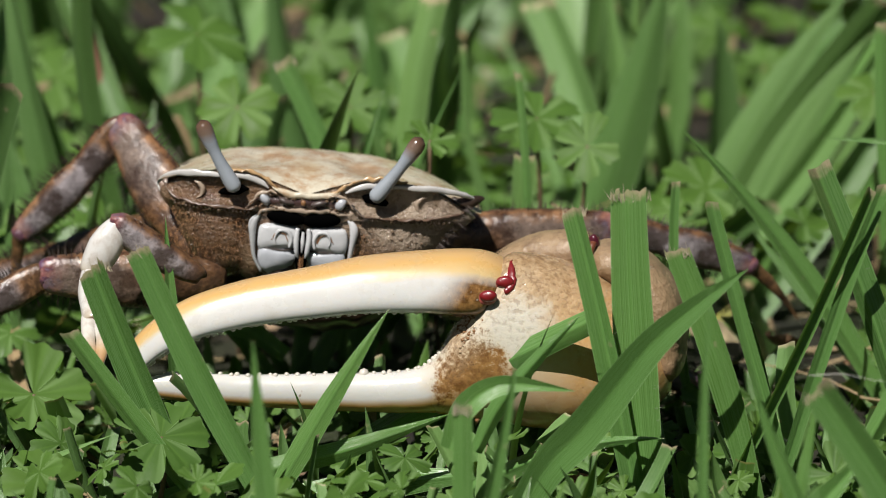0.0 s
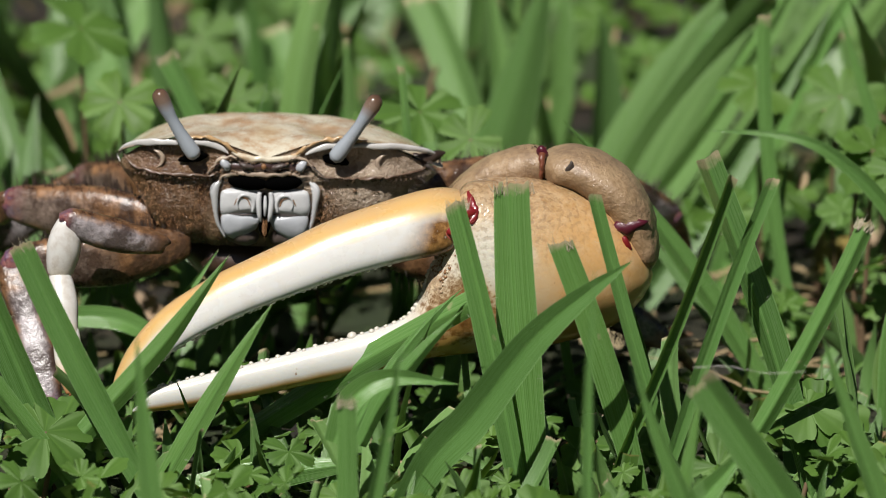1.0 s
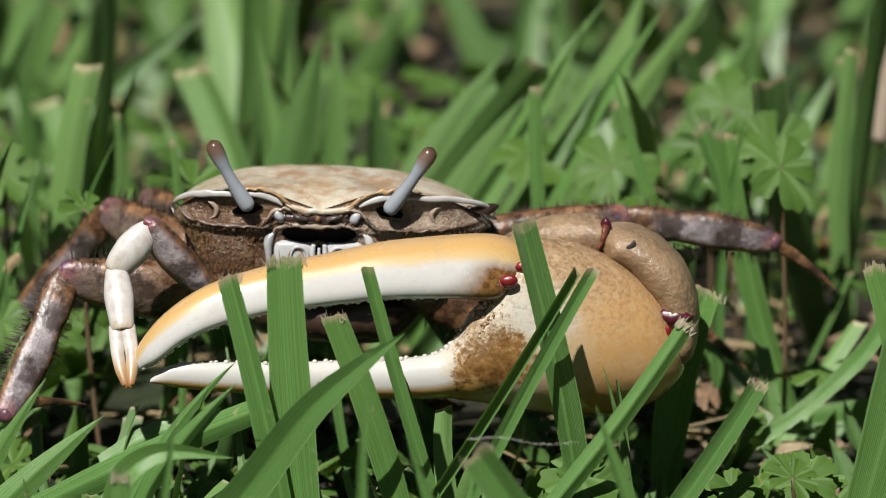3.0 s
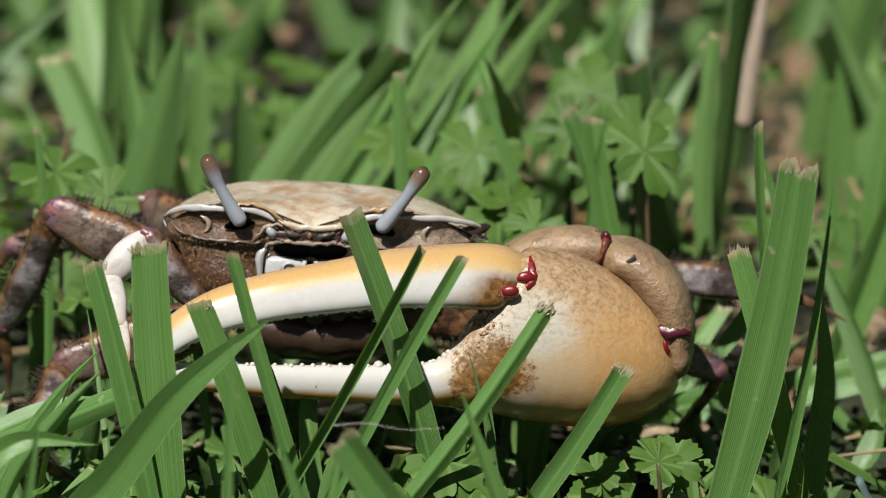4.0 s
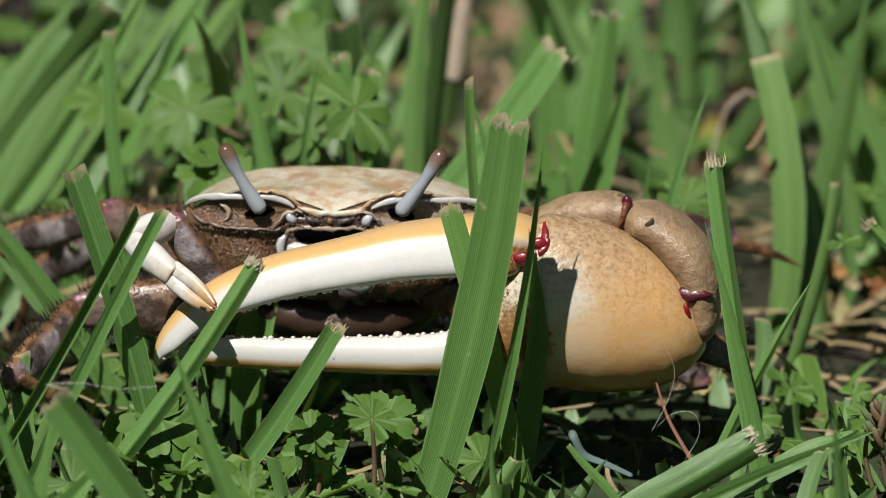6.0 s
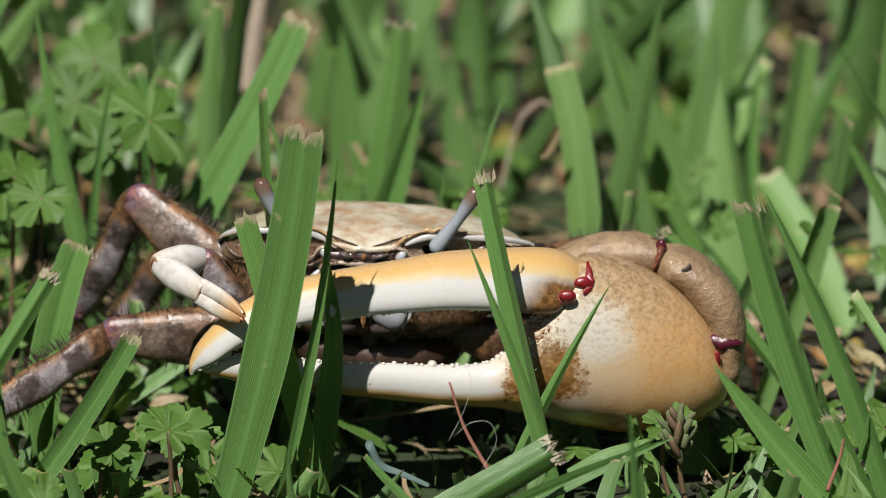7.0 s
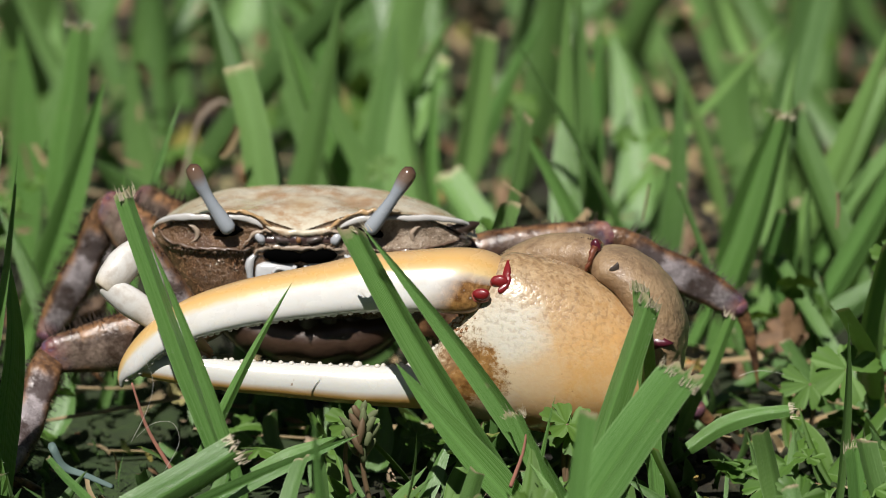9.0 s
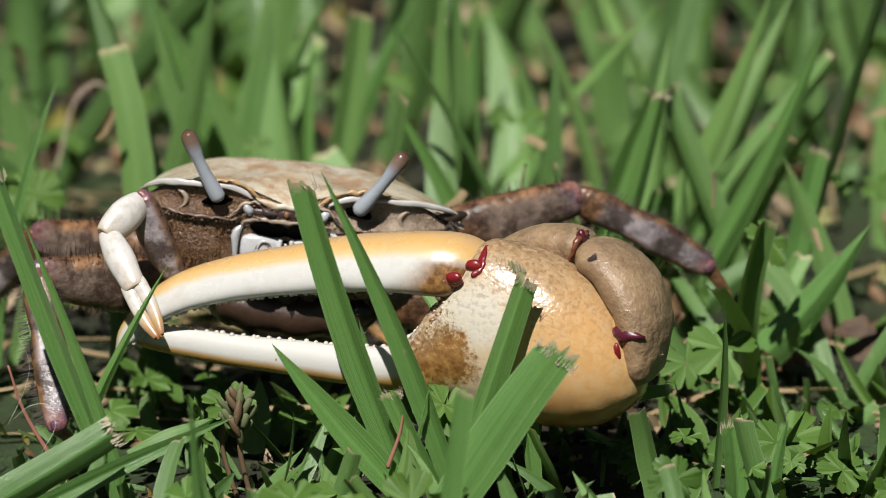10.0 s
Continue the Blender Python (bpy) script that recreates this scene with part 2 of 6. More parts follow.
def face_material():
    m = Mat("hairy brown face", 0.5)
    a, b = m.noise(230, 5, 0.65), m.noise(1600, 4, 0.7)
    base = m.ramp(a, (0.3, (0.085, 0.04, 0.02)), (0.5, (0.2, 0.11, 0.055)), (0.7, (0.36, 0.23, 0.13)))
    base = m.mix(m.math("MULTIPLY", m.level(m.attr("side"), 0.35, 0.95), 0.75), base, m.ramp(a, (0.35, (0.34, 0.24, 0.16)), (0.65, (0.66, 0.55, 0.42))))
    m.colour(base, SHELL)
    m.gloss(a, 0.14, 0.45)
    m.bump(m.math("ADD", m.math("MULTIPLY", a, 1.5), m.math("ADD", b, m.math("MULTIPLY", m.noise(4200, 2), 0.35))), 1.0, 0.4, True)
    m.b.inputs["Coat Weight"].default_value = 1.0
    m.b.inputs["Coat Roughness"].default_value = 0.08
    return m.m


FACE = face_material()


def plain(name, colour, rough, coat=0.0, grain=1200, vary=0.25, bumpy=0.15, wet=False):
    m = Mat(name, rough)
    n = m.noise(grain, 4)
    m.colour(m.mix(m.math("MULTIPLY", n, vary * 2), colour, tuple(v * 0.5 for v in colour)), 0.7)
    m.bump(n, bumpy, 0.15, wet)
    m.b.inputs["Coat Weight"].default_value = coat
    m.b.inputs["Coat Roughness"].default_value = 0.08
    return m.m


RED = plain("wine red joint", (0.34, 0.017, 0.022), 0.35, 0.4, 900, 0.6, 0.8)
BLUSH = plain("blushed joint skin", (0.72, 0.16, 0.13), 0.45, 0.2, 700, 0.5, 0.5)
WINE = plain("dark wine skin", (0.13, 0.012, 0.03), 0.35, 0.3, 700, 0.5, 0.6)
JOINT = plain("rust joint skin", (0.3, 0.09, 0.045), 0.4, 0.2, 700, 0.6, 0.6)
MOUTH_WHITE = plain("white mouth plate", (0.84, 0.85, 0.86), 0.28, 0.5, 520, 0.4, 0.5, True)
# Black colour that stands for the shade in hollows not cut into the mesh.
HOLLOW_SHADE = plain("black hollow shade", (0.002, 0.002, 0.002), 1.0, 0.0)
HOLLOW_SHADE.node_tree.nodes["Principled BSDF"].inputs["Specular IOR Level"].default_value = 0.0
RIM = plain("pale rim", (0.84, 0.82, 0.79), 0.25, 0.5, 520, 0.35, 0.4, True)
TOOTH = plain("tooth", (0.85, 0.8, 0.7), 0.3, 0.2)
RUST = plain("rust brown seam", (0.35, 0.17, 0.07), 0.4, 0.2)
HAIR = plain("dark bristle", (0.06, 0.04, 0.03), 0.6)
UNDERSIDE_SHADED = plain("wet underside with painted shade", (0.1, 0.055, 0.035), 0.4, 0.6, 500, 0.7, 0.9, True)
WET = plain("wet grey skin", (0.13, 0.095, 0.085), 0.35, 0.9, 900, 0.5, 0.6, True)
LIP = plain("wet tan lip", (0.62, 0.48, 0.36), 0.25, 0.9, 700, 0.5, 0.5, True)
SNOUT = plain("wet dark snout", (0.12, 0.065, 0.06), 0.25, 1.0, 800, 0.7, 0.9, True)
ORBIT = plain("brown orbit skin", (0.24, 0.15, 0.10), 0.35, 0.5, 420, 0.7, 0.6, True)
BEAD = plain("water bead", (0.2, 0.13, 0.08), 0.14, 1.0, 300, 0.3, 0.0)
SEAM = plain("orange seam", (0.7, 0.45, 0.22), 0.35, 0.3, 700, 0.4)
STEM = plain("weed stem", (0.2, 0.13, 0.07), 0.6)
STEM_RED = plain("pink stalk", (0.5, 0.22, 0.16), 0.5)
GREY_TWIG = plain("grey green twig", (0.14, 0.22, 0.2), 0.7)


def palm_material():
    """The broad hand: white finger, cream round the knuckle, orange-tan flank, brown grained top, a rusty stain at the gape."""
    m = Mat("hand shell", 0.3)
    sep = m.t.nodes.new("ShaderNodeSeparateXYZ")
    m.put(m.tc.outputs["Object"], sep.inputs[0])
    big, fine, speckle = m.noise(160, 4), m.noise(1100, 4, 0.65), m.noise(2400, 3, 0.7)
    pits = m.noise(1900, 2, 0.5)
    wob = m.math("MULTIPLY", m.math("SUBTRACT", big, 0.5), 0.008)
    ragged = m.math("MULTIPLY", m.math("SUBTRACT", fine, 0.5), 0.004)
    x = m.math("ADD", sep.outputs[0], wob)
    z = m.math("ADD", sep.outputs[2], wob)
    flank = m.mix(m.level(m.math("ADD", x, ragged), 0.001, 0.012), (0.88, 0.76, 0.56), (0.82, 0.48, 0.19))
    flank = m.mix(m.math("MULTIPLY", m.level(m.noise(520, 4, 0.7), 0.45, 0.68), 0.4), flank, (0.88, 0.66, 0.40))
    flank = m.mix(m.level(z, -0.010, -0.0155), flank, (0.72, 0.36, 0.11))
    top = m.mix(m.level(fine, 0.3, 0.7), (0.30, 0.17, 0.07), (0.70, 0.50, 0.29))
    base = m.mix(m.level(m.math("ADD", z, ragged), -0.0045, 0.0035), flank, top)
    base = m.mix(m.level(x, -0.003, -0.008), base, WHITE)
    band = m.math("MULTIPLY", m.level(z, -0.0105, -0.0125), m.level(x, 0.006, 0.0))
    base = m.mix(m.math("MULTIPLY", band, 0.85), base, WHITE)
    knuckle = m.math("ADD", m.math("POWER", m.math("DIVIDE", m.math("SUBTRACT", x, 0.0035), 0.0045), 2.0), m.math("POWER", m.math("DIVIDE", m.math("ADD", z, 0.0035), 0.0036), 2.0))
    base = m.mix(m.math("MULTIPLY", m.level(knuckle, 1.5, 0.3), 0.9), base, (0.9, 0.85, 0.72))
    edge = m.math("MULTIPLY", m.level(m.attr("top"), 0.42, 0.24), m.level(x, 0.004, -0.002))
    base = m.mix(edge, base, (0.76, 0.44, 0.13))
    gx = m.math("POWER", m.math("DIVIDE", m.math("ADD", x, 0.0005), 0.0036), 2.0)
    gz = m.math("POWER", m.math("DIVIDE", m.math("ADD", z, 0.0095), 0.0029), 2.0)
    ring = m.math("ADD", m.math("ADD", gx, gz), m.math("MULTIPLY", m.math("SUBTRACT", m.math("ADD", m.math("MULTIPLY", fine, 0.6), m.math("MULTIPLY", speckle, 0.4)), 0.5), 6.0))
    base = m.mix(m.math("MULTIPLY", m.level(ring, 1.7, 0.7), 0.95), base, m.mix(m.level(fine, 0.35, 0.65), (0.22, 0.085, 0.015), (0.55, 0.28, 0.08)))
    cx = m.math("POWER", m.math("DIVIDE", m.math("ADD", x, 0.0024), 0.0019), 2.0)
    cz = m.math("POWER", m.math("DIVIDE", m.math("ADD", z, 0.0050), 0.0034), 2.0)
    column = m.level(m.math("ADD", m.math("ADD", cx, cz), m.math("MULTIPLY", m.math("SUBTRACT", speckle, 0.5), 5.0)), 1.6, 0.5)
    base = m.mix(m.math("MULTIPLY", column, 0.8), base, m.mix(m.level(speckle, 0.35, 0.65), (0.2, 0.1, 0.04), (0.62, 0.45, 0.27)))
    dots = m.math("MULTIPLY", m.level(pits, 0.5, 0.64), m.level(z, -0.008, 0.002))
    base = m.mix(m.math("MULTIPLY", dots, 0.5), base, (0.25, 0.14, 0.07))
    scuff = m.level(m.noise(700, 2), 0.73, 0.77)
    base = m.mix(m.math("MULTIPLY", scuff, 0.7), base, (0.3, 0.16, 0.07))
    m.colour(base, SHELL)
    m.gloss(big, 0.16, 0.34)
    grain = m.math("MULTIPLY", pits, m.level(z, -0.013, 0.0))
    m.bump(m.math("SUBTRACT", m.math("MULTIPLY", fine, 0.5), m.math("MULTIPLY", grain, 1.6)), 0.35, 0.14, True)
    m.b.inputs["Subsurface Weight"].default_value = 0.08
    m.b.inputs["Subsurface Radius"].default_value = (0.0010, 0.0006, 0.0003)
    m.b.inputs["Coat Weight"].default_value = 0.4
    m.b.inputs["Coat Roughness"].default_value = 0.16
    return m.m


PALM = palm_material()
DRY = plain("dry stalk", (0.66, 0.53, 0.4), 0.7, 0.0, 500, 0.4)
FIBRE = plain("pale fibre", (0.75, 0.72, 0.65), 0.6)
BUD = plain("fuzzy bud", (0.2, 0.24, 0.1), 0.8, 0.0, 700, 0.6)
CORNER = plain("dark corner skin", (0.06, 0.035, 0.022), 0.45, 0.3, 500, 0.7, 0.8)
TORN = plain("torn leaf fibre", (0.85, 0.74, 0.54), 0.7, 0.0, 700, 0.4)
DOWN = plain("leaf down", (0.6, 0.66, 0.5), 0.6)
MOUTH_GREY = plain("bluish mouth plate", (0.72, 0.75, 0.8), 0.3, 0.4, 420, 0.5)


# ---- mesh tools ----
def mesh_of(name, verts, faces, material, attrs=None, uvs=None, smooth=True):
    """A mesh from computed vertices (in mm), with per-vertex values."""
    me = bpy.data.meshes.new(name)
    me.from_pydata([tuple(np.asarray(v) * MM) for v in verts], [], faces)
    me.materials.append(material)
    for k, values in (attrs or {}).items():
        me.attributes.new(k, "FLOAT", "POINT").data.foreach_set("value", np.asarray(values, np.float32))
    if uvs is not None:
        layer = me.uv_layers.new(name="UVMap")
        index = np.empty(len(me.loops), np.int32)
        me.loops.foreach_get("vertex_index", index)
        layer.data.foreach_set("uv", np.asarray(uvs, np.float32)[index].ravel())
    if smooth:
        me.polygons.foreach_set("use_smooth", [True] * len(me.polygons))
    me.update()
    return me


def part(name, me, parent, label="", m=None):
    ob = new(name, me)
    ob.parent = parent
    if m is not None:
        ob.matrix_basis = m
    return tagged(ob, label)


def thing(name, label, category, group=""):
    return tagged(new(name), label, category, group)


def spline(stations, count):
    """Catmull-Rom through the stations."""
    p = np.array(stations, float)
    p = np.vstack([2 * p[0] - p[1], p, 2 * p[-1] - p[-2]])
    n = len(p) - 3
    out = []
    for u in np.linspace(0, n - 1e-6, count):
        i, f = int(u), u - int(u)
        a, b, c, d = p[i : i + 4]
        out.append(0.5 * (2 * b + (c - a) * f + (2 * a - 5 * b + 4 * c - d) * f * f + (3 * b - a - 3 * c + d) * f**3))
    return np.array(out)


def loft(name, stations, material, rings=40, around=28, upright=False, square=2.0, rough=0.0, relief=1.0, slant=0.0):
    """A closed body swept along stations (x, z, y, half height, half depth) in mm; carries 'along' and 'top'."""
    st = spline(stations, rings)
    st[:, 3:] = np.maximum(st[:, 3:], 0.03)
    tang = np.gradient(st[:, :2], axis=0)
    tang /= np.linalg.norm(tang, axis=1)[:, None] + 1e-9
    if upright:
        tang[:] = (1, 0)
    verts, along, top = [], [], []
    for k, (row, t) in enumerate(zip(st, tang)):
        x, z, y, hh, hd = row
        up = np.array([-t[1], t[0]])
        for j in range(around):
            a = 2 * math.pi * j / around
            c, s = math.cos(a), math.sin(a)
            c, s = math.copysign(abs(c) ** (2 / square), c), math.copysign(abs(s) ** (2 / square), s)
            v = np.array([x + up[0] * hh * s, y + hd * c + slant * hh * s, z + up[1] * hh * s])
            if rough:
                v *= 1 + rough * noise.noise(Vector(v) * relief) / max(np.linalg.norm(v), 3.0)
            verts.append(v)
            along.append(k / (rings - 1))
            top.append(0.5 + 0.5 * s)
    faces = [(k * around + j, k * around + (j + 1) % around, (k + 1) * around + (j + 1) % around, (k + 1) * around + j) for k in range(rings - 1) for j in range(around)]
    for k in (0, rings - 1):
        verts.append(np.mean(verts[k * around : (k + 1) * around], axis=0))
        along.append(k / (rings - 1))
        top.append(0.5)
        c = len(verts) - 1
        faces += [(c, k * around + (j + 1) % around, k * around + j) if k == 0 else (c, k * around + j, k * around + (j + 1) % around) for j in range(around)]
    return mesh_of(name, verts, faces, material, {"along": along, "top": top})


def blob(name, centre, radii, material, rough=0.0, turn=0.0, seg=20):
    """A small rounded body, slightly uneven; turn: degrees in the front plane."""
    verts, faces, top = [], [], []
    rings = seg // 2 + 1
    ca, sa = math.cos(radians(turn)), math.sin(radians(turn))
    for i in range(rings):
        f = math.pi * i / (rings - 1)
        for j in range(seg):
            a = 2 * math.pi * j / seg
            v = np.array([math.sin(f) * math.cos(a) * radii[0], math.sin(f) * math.sin(a) * radii[1], math.cos(f) * radii[2]])
            if rough:
                v *= 1 + rough * noise.noise(Vector(v) * 1.3 + Vector(centre))
            v = np.array([ca * v[0] - sa * v[2], v[1], sa * v[0] + ca * v[2]])
            verts.append(v + centre)
            top.append(0.5 + 0.5 * math.cos(f))
    faces = [(i * seg + j, (i + 1) * seg + j, (i + 1) * seg + (j + 1) % seg, i * seg + (j + 1) % seg) for i in range(rings - 1) for j in range(seg)]
    return mesh_of(name, verts, faces, material, {"top": top, "along": top})


def bristles(name, hairs, material, thick=0.05):
    """Hairs as thin tapered spikes: (root, tip) in mm."""
    verts, faces = [], []
    for root, tip in hairs:
        root, tip = np.array(root, float), np.array(tip, float)
        way = tip - root
        side = np.cross(way, (0.3, 1.0, 0.2))
        side *= thick / (np.linalg.norm(side) + 1e-9)
        other = np.cross(way, side)
        other *= thick / (np.linalg.norm(other) + 1e-9)
        n = len(verts)
        verts += [root + side, root - 0.5 * side + 0.87 * other, root - 0.5 * side - 0.87 * other, tip]
        faces += [(n, n + 1, n + 3), (n + 1, n + 2, n + 3), (n + 2, n, n + 3)]
    return mesh_of(name, verts, faces, material, smooth=False)


def blade_shape(length, width, bow, cut, rng, droop=0.0, fold=0.22, nu=13, nv=18):
    """A grass leaf from the origin up +z, width along x: folded on its rib, tapering, with a torn, mown or pointed end."""
    verts, faces, along, uvs = [], [], [], []
    jag = [rng.uniform(-1, 0.4)]
    for _ in range(nu - 1):
        jag.append(max(-1.4, min(1.2, jag[-1] * 0.6 + rng.gauss(0, 0.45))))
    if cut > 1:
        jag[rng.randrange(nu)] += rng.uniform(0.8, 1.8)
    tilt = rng.uniform(-0.6, 0.6)
    twist = rng.uniform(-0.25, 0.25)
    wave_at = rng.uniform(0, 6)
    for i in range(nv):
        v = i / (nv - 1)
        if cut:
            w = width * (0.72 + 0.28 * min(1, v * 2.2)) * (1 - 0.3 * max(0, v - 0.5))
        else:
            w = width * (0.75 + 0.25 * min(1, v * 3)) * (1 - max(0, (v - 0.35) / 0.65) ** 1.7) + 0.03
        for j in range(nu):
            u = j / (nu - 1)
            a = (u - 0.5) * w
            lift = fold * abs(u - 0.5) * w * 1.6 + 0.02 * w * math.sin(9 * u + wave_at)
            z = v * length
            if cut and i == nv - 1:
                z += (jag[j] * 0.05 * cut + tilt * (u - 0.5) * 0.7) * width
            tw = twist * v
            x = a * math.cos(tw) - lift * math.sin(tw) + bow * 4 * v * (1 - v) + 0.15 * math.sin(3 * v + wave_at)
            y = a * math.sin(tw) + lift * math.cos(tw) + droop * v * v
            verts.append((x, y, z))
            along.append(min(v, 1.0) if cut else min(v * 0.985, 1.0))
            uvs.append((u, v * length / max(width, 0.1)))
    faces = [(i * nu + j, i * nu + j + 1, (i + 1) * nu + j + 1, (i + 1) * nu + j) for i in range(nv - 1) for j in range(nu - 1)]
    return verts, faces, along, uvs


def weed_shape(radius, rng, lobes=5, cup=0.25, notch=0.5):
    """A palmate weed leaf in the xy plane: wedge-shaped lobes parted by narrow clefts, each with rounded teeth, creased along its veins."""
    verts, faces, along, uvs = [(0, 0, 0)], [], [0.0], [(0.5, 0)]
    n, rings = lobes * 18, 7
    skew = [rng.uniform(0.82, 1.1) for _ in range(lobes)]
    tilt = [rng.uniform(-0.04, 0.04) for _ in range(lobes)]
    cleft = 0.12 + 0.75 * notch
    teeth = rng.choice((3, 3, 5))
    for i in range(1, rings + 1):
        f = i / rings
        for j in range(n):
            a = 2 * math.pi * (j / n) * 0.9 + 0.3
            k = (j / n) * lobes
            own = int(k) % lobes
            c = abs(k - int(k) - 0.5) * 2
            full = skew[own] * (1 - cleft * c**5) * (1 - 0.1 * c * c) * (1 + 0.05 * math.cos((k - int(k) - 0.5) * 6.283 * teeth))
            r = radius * f * (1 - (1 - full) * f**1.5)
            crease = 0.022 * (1 - c) + 0.012 * abs(math.sin((k - int(k)) * 3.1416 * teeth))
            z = radius * (cup * f * f + (tilt[own] - crease) * f + 0.03 * math.sin(a * 3 + skew[0] * 9) * f - 0.12 * f**4 * (1 - c))
            verts.append((r * math.cos(a), r * math.sin(a), z))
            along.append(0.9 * f)
            uvs.append((k - int(k), f * 2))
    faces = [(0, 1 + j, 2 + j) for j in range(n - 1)]
    for i in range(rings - 1):
        b = 1 + i * n
        faces += [(b + j, b + n + j, b + n + j + 1, b + j + 1) for j in range(n - 1)]
    return verts, faces, along, uvs


# ---- ground ----
def build_ground():
    line = np.concatenate([-np.geomspace(60, 0.5, 22), np.linspace(-0.42, 0.48, 150), np.geomspace(0.55, 60, 22)])
    n = len(line)
    verts = []
    for y in line:
        for x in line:
            h = 0.0
            if abs(x) < 0.5 and abs(y) < 0.5:
                h = 1.3 * noise.noise(Vector((x * 40, y * 40, 0))) + 0.6 * noise.noise(Vector((x * 160, y * 160, 3))) - 1.6
            verts.append((x * 1000, y * 1000, h))
    faces = [(i * n + j, i * n + j + 1, (i + 1) * n + j + 1, (i + 1) * n + j) for i in range(n - 1) for j in range(n - 1)]
    tagged(new("ground", mesh_of("ground", verts, faces, SOIL)), "dark soil with leaf litter under the lawn", "ground", kind="structure")


build_ground()

# ---- the crab's way, by seconds ----
CRAB = [(0.0, -15.02, 2.02, 4.5), (0.5, -10.52, 4.17, 4.9), (1.0, -6.64, 5.56, 1.5), (1.5, 2.76, 6.4, 2.9), (2.0, 5.69, 7.93, 0.8), (2.5, 16.84, 9.61, 0.7), (2.7, 20.43, 9.38, 0.9), (3.8, 37.3, 3.79, 3.7), (4.0, 39.97, 4.33, 3.0), (4.5, 53.27, 1.23, 3.7), (5.0, 60.53, 0.41, 1.5), (5.2, 62.63, 0.88, 1.9), (6.3, 80.33, 1.17, 1.1), (6.5, 84.5, 1.48, 1.2), (7.0, 102.03, -1.92, 2.2), (7.5, 111.54, -2.88, -0.7), (8.0, 118.33, -2.55, -0.4), (8.5, 126.21, -0.84, -0.1), (9.0, 130.69, -0.07, 0.6), (9.5, 136.45, -0.33, 4.3), (10.0, 144.19, 0.6, 5.9)]
CLAW = [(0.0, 20.95, 19.92, -0.5), (0.5, 20.8, 21.6, 6.4), (1.0, 21.23, 22.07, 9.8), (1.5, 21.0, 22.66, 7.1), (2.0, 21.1, 23.9, 7.4), (2.5, 20.5, 22.9, 1.9), (2.7, 20.7, 22.55, -1.2), (3.8, 22.22, 22.3, -6.0), (4.0, 22.3, 23.69, -5.2), (4.5, 22.81, 24.7, -6.7), (5.0, 22.71, 25.38, -8.5), (5.2, 22.86, 25.57, -7.8), (6.3, 20.93, 25.35, -2.8), (6.5, 21.25, 25.89, -2.8), (7.0, 22.59, 25.39, -8.6), (7.5, 22.34, 25.51, -8.5), (8.0, 22.65, 25.8, -6.4), (8.5, 21.52, 24.08, -7.3), (9.0, 20.28, 22.99, -6.1), (9.5, 20.26, 24.07, -1.3), (10.0, 18.75, 23.75, -0.7)]
CLAW_TURN = [(0.0, -8, -1.5), (0.5, -6, -0.8), (1.0, -3, -1.3), (1.5, -1, 1), (2.0, 0, 1.2), (2.5, 0, 0), (2.7, -1, -1.6), (3.8, -2, -1), (4.0, 0, -0.5), (4.5, -2, 0.8), (5.0, 0, 0.4), (5.2, 0, 0), (6.3, -11, 1.4), (6.5, -12, 1.6), (7.0, 2, 0.3), (7.5, -3, 1.2), (8.0, -6, 1.1), (8.5, -9, 1.6), (9.0, -14, 2), (9.5, -16, 2.4), (10.0, -27, 2.4)]
SMALL_CLAW_KNEE = [(0.0, -22.3, 23.8), (0.5, -21.8, 23.2), (1.0, -22.6, 20.4), (1.5, -21.5, 25.7), (2.0, -21.0, 25.9), (2.5, -20.9, 27.1), (2.7, -21.0, 27.5), (3.8, -21.5, 27.6), (4.0, -20.9, 28.5), (4.5, -19.9, 29.0), (5.0, -21.0, 28.9), (5.2, -20.9, 28.7), (6.3, -19.1, 29.4), (6.5, -18.8, 29.2), (7.0, -20.7, 29.3), (7.5, -20.9, 26.9), (8.0, -19.3, 27.9), (8.5, -20.1, 29.2), (9.0, -19.9, 28.6), (9.5, -20.0, 28.4), (10.0, -18.0, 29.3)]
SMALL_CLAW_ANKLE = [(0.0, -23.4, 17.8), (0.5, -21.9, 16.3), (1.0, -23.1, 13.8), (1.5, -22.5, 19.5), (2.0, -21.6, 19.7), (2.5, -21.8, 20.5), (2.7, -21.9, 20.9), (3.8, -23.1, 21.6), (4.0, -21.9, 21.9), (4.5, -21.5, 23.3), (5.0, -21.8, 24.0), (5.2, -21.7, 24.0), (6.3, -20.4, 25.4), (6.5, -20.0, 25.5), (7.0, -21.5, 25.3), (7.5, -19.7, 23.2), (8.0, -20.6, 24.0), (8.5, -21.5, 24.9), (9.0, -20.9, 22.7), (9.5, -19.9, 22.8), (10.0, -18.8, 24.3)]
SMALL_CLAW_TIP = [(0.0, -22.1, 6.9), (0.5, -18.3, 6.3), (1.0, -21.3, 0.6), (1.5, -21.0, 5.6), (2.0, -17.7, 6.8), (2.5, -21.2, 7.3), (2.7, -20.9, 7.1), (3.8, -21.8, 9.4), (4.0, -20.8, 10.1), (4.5, -17.8, 9.6), (5.0, -14.3, 13.2), (5.2, -13.6, 17.0), (6.3, -12.9, 16.9), (6.5, -11.6, 18.1), (7.0, -13.7, 19.7), (7.5, -9.2, 18.7), (8.0, -10.2, 17.3), (8.5, -11.0, 17.3), (9.0, -10.0, 13.5), (9.5, -14.4, 11.3), (10.0, -13.5, 11.9)]
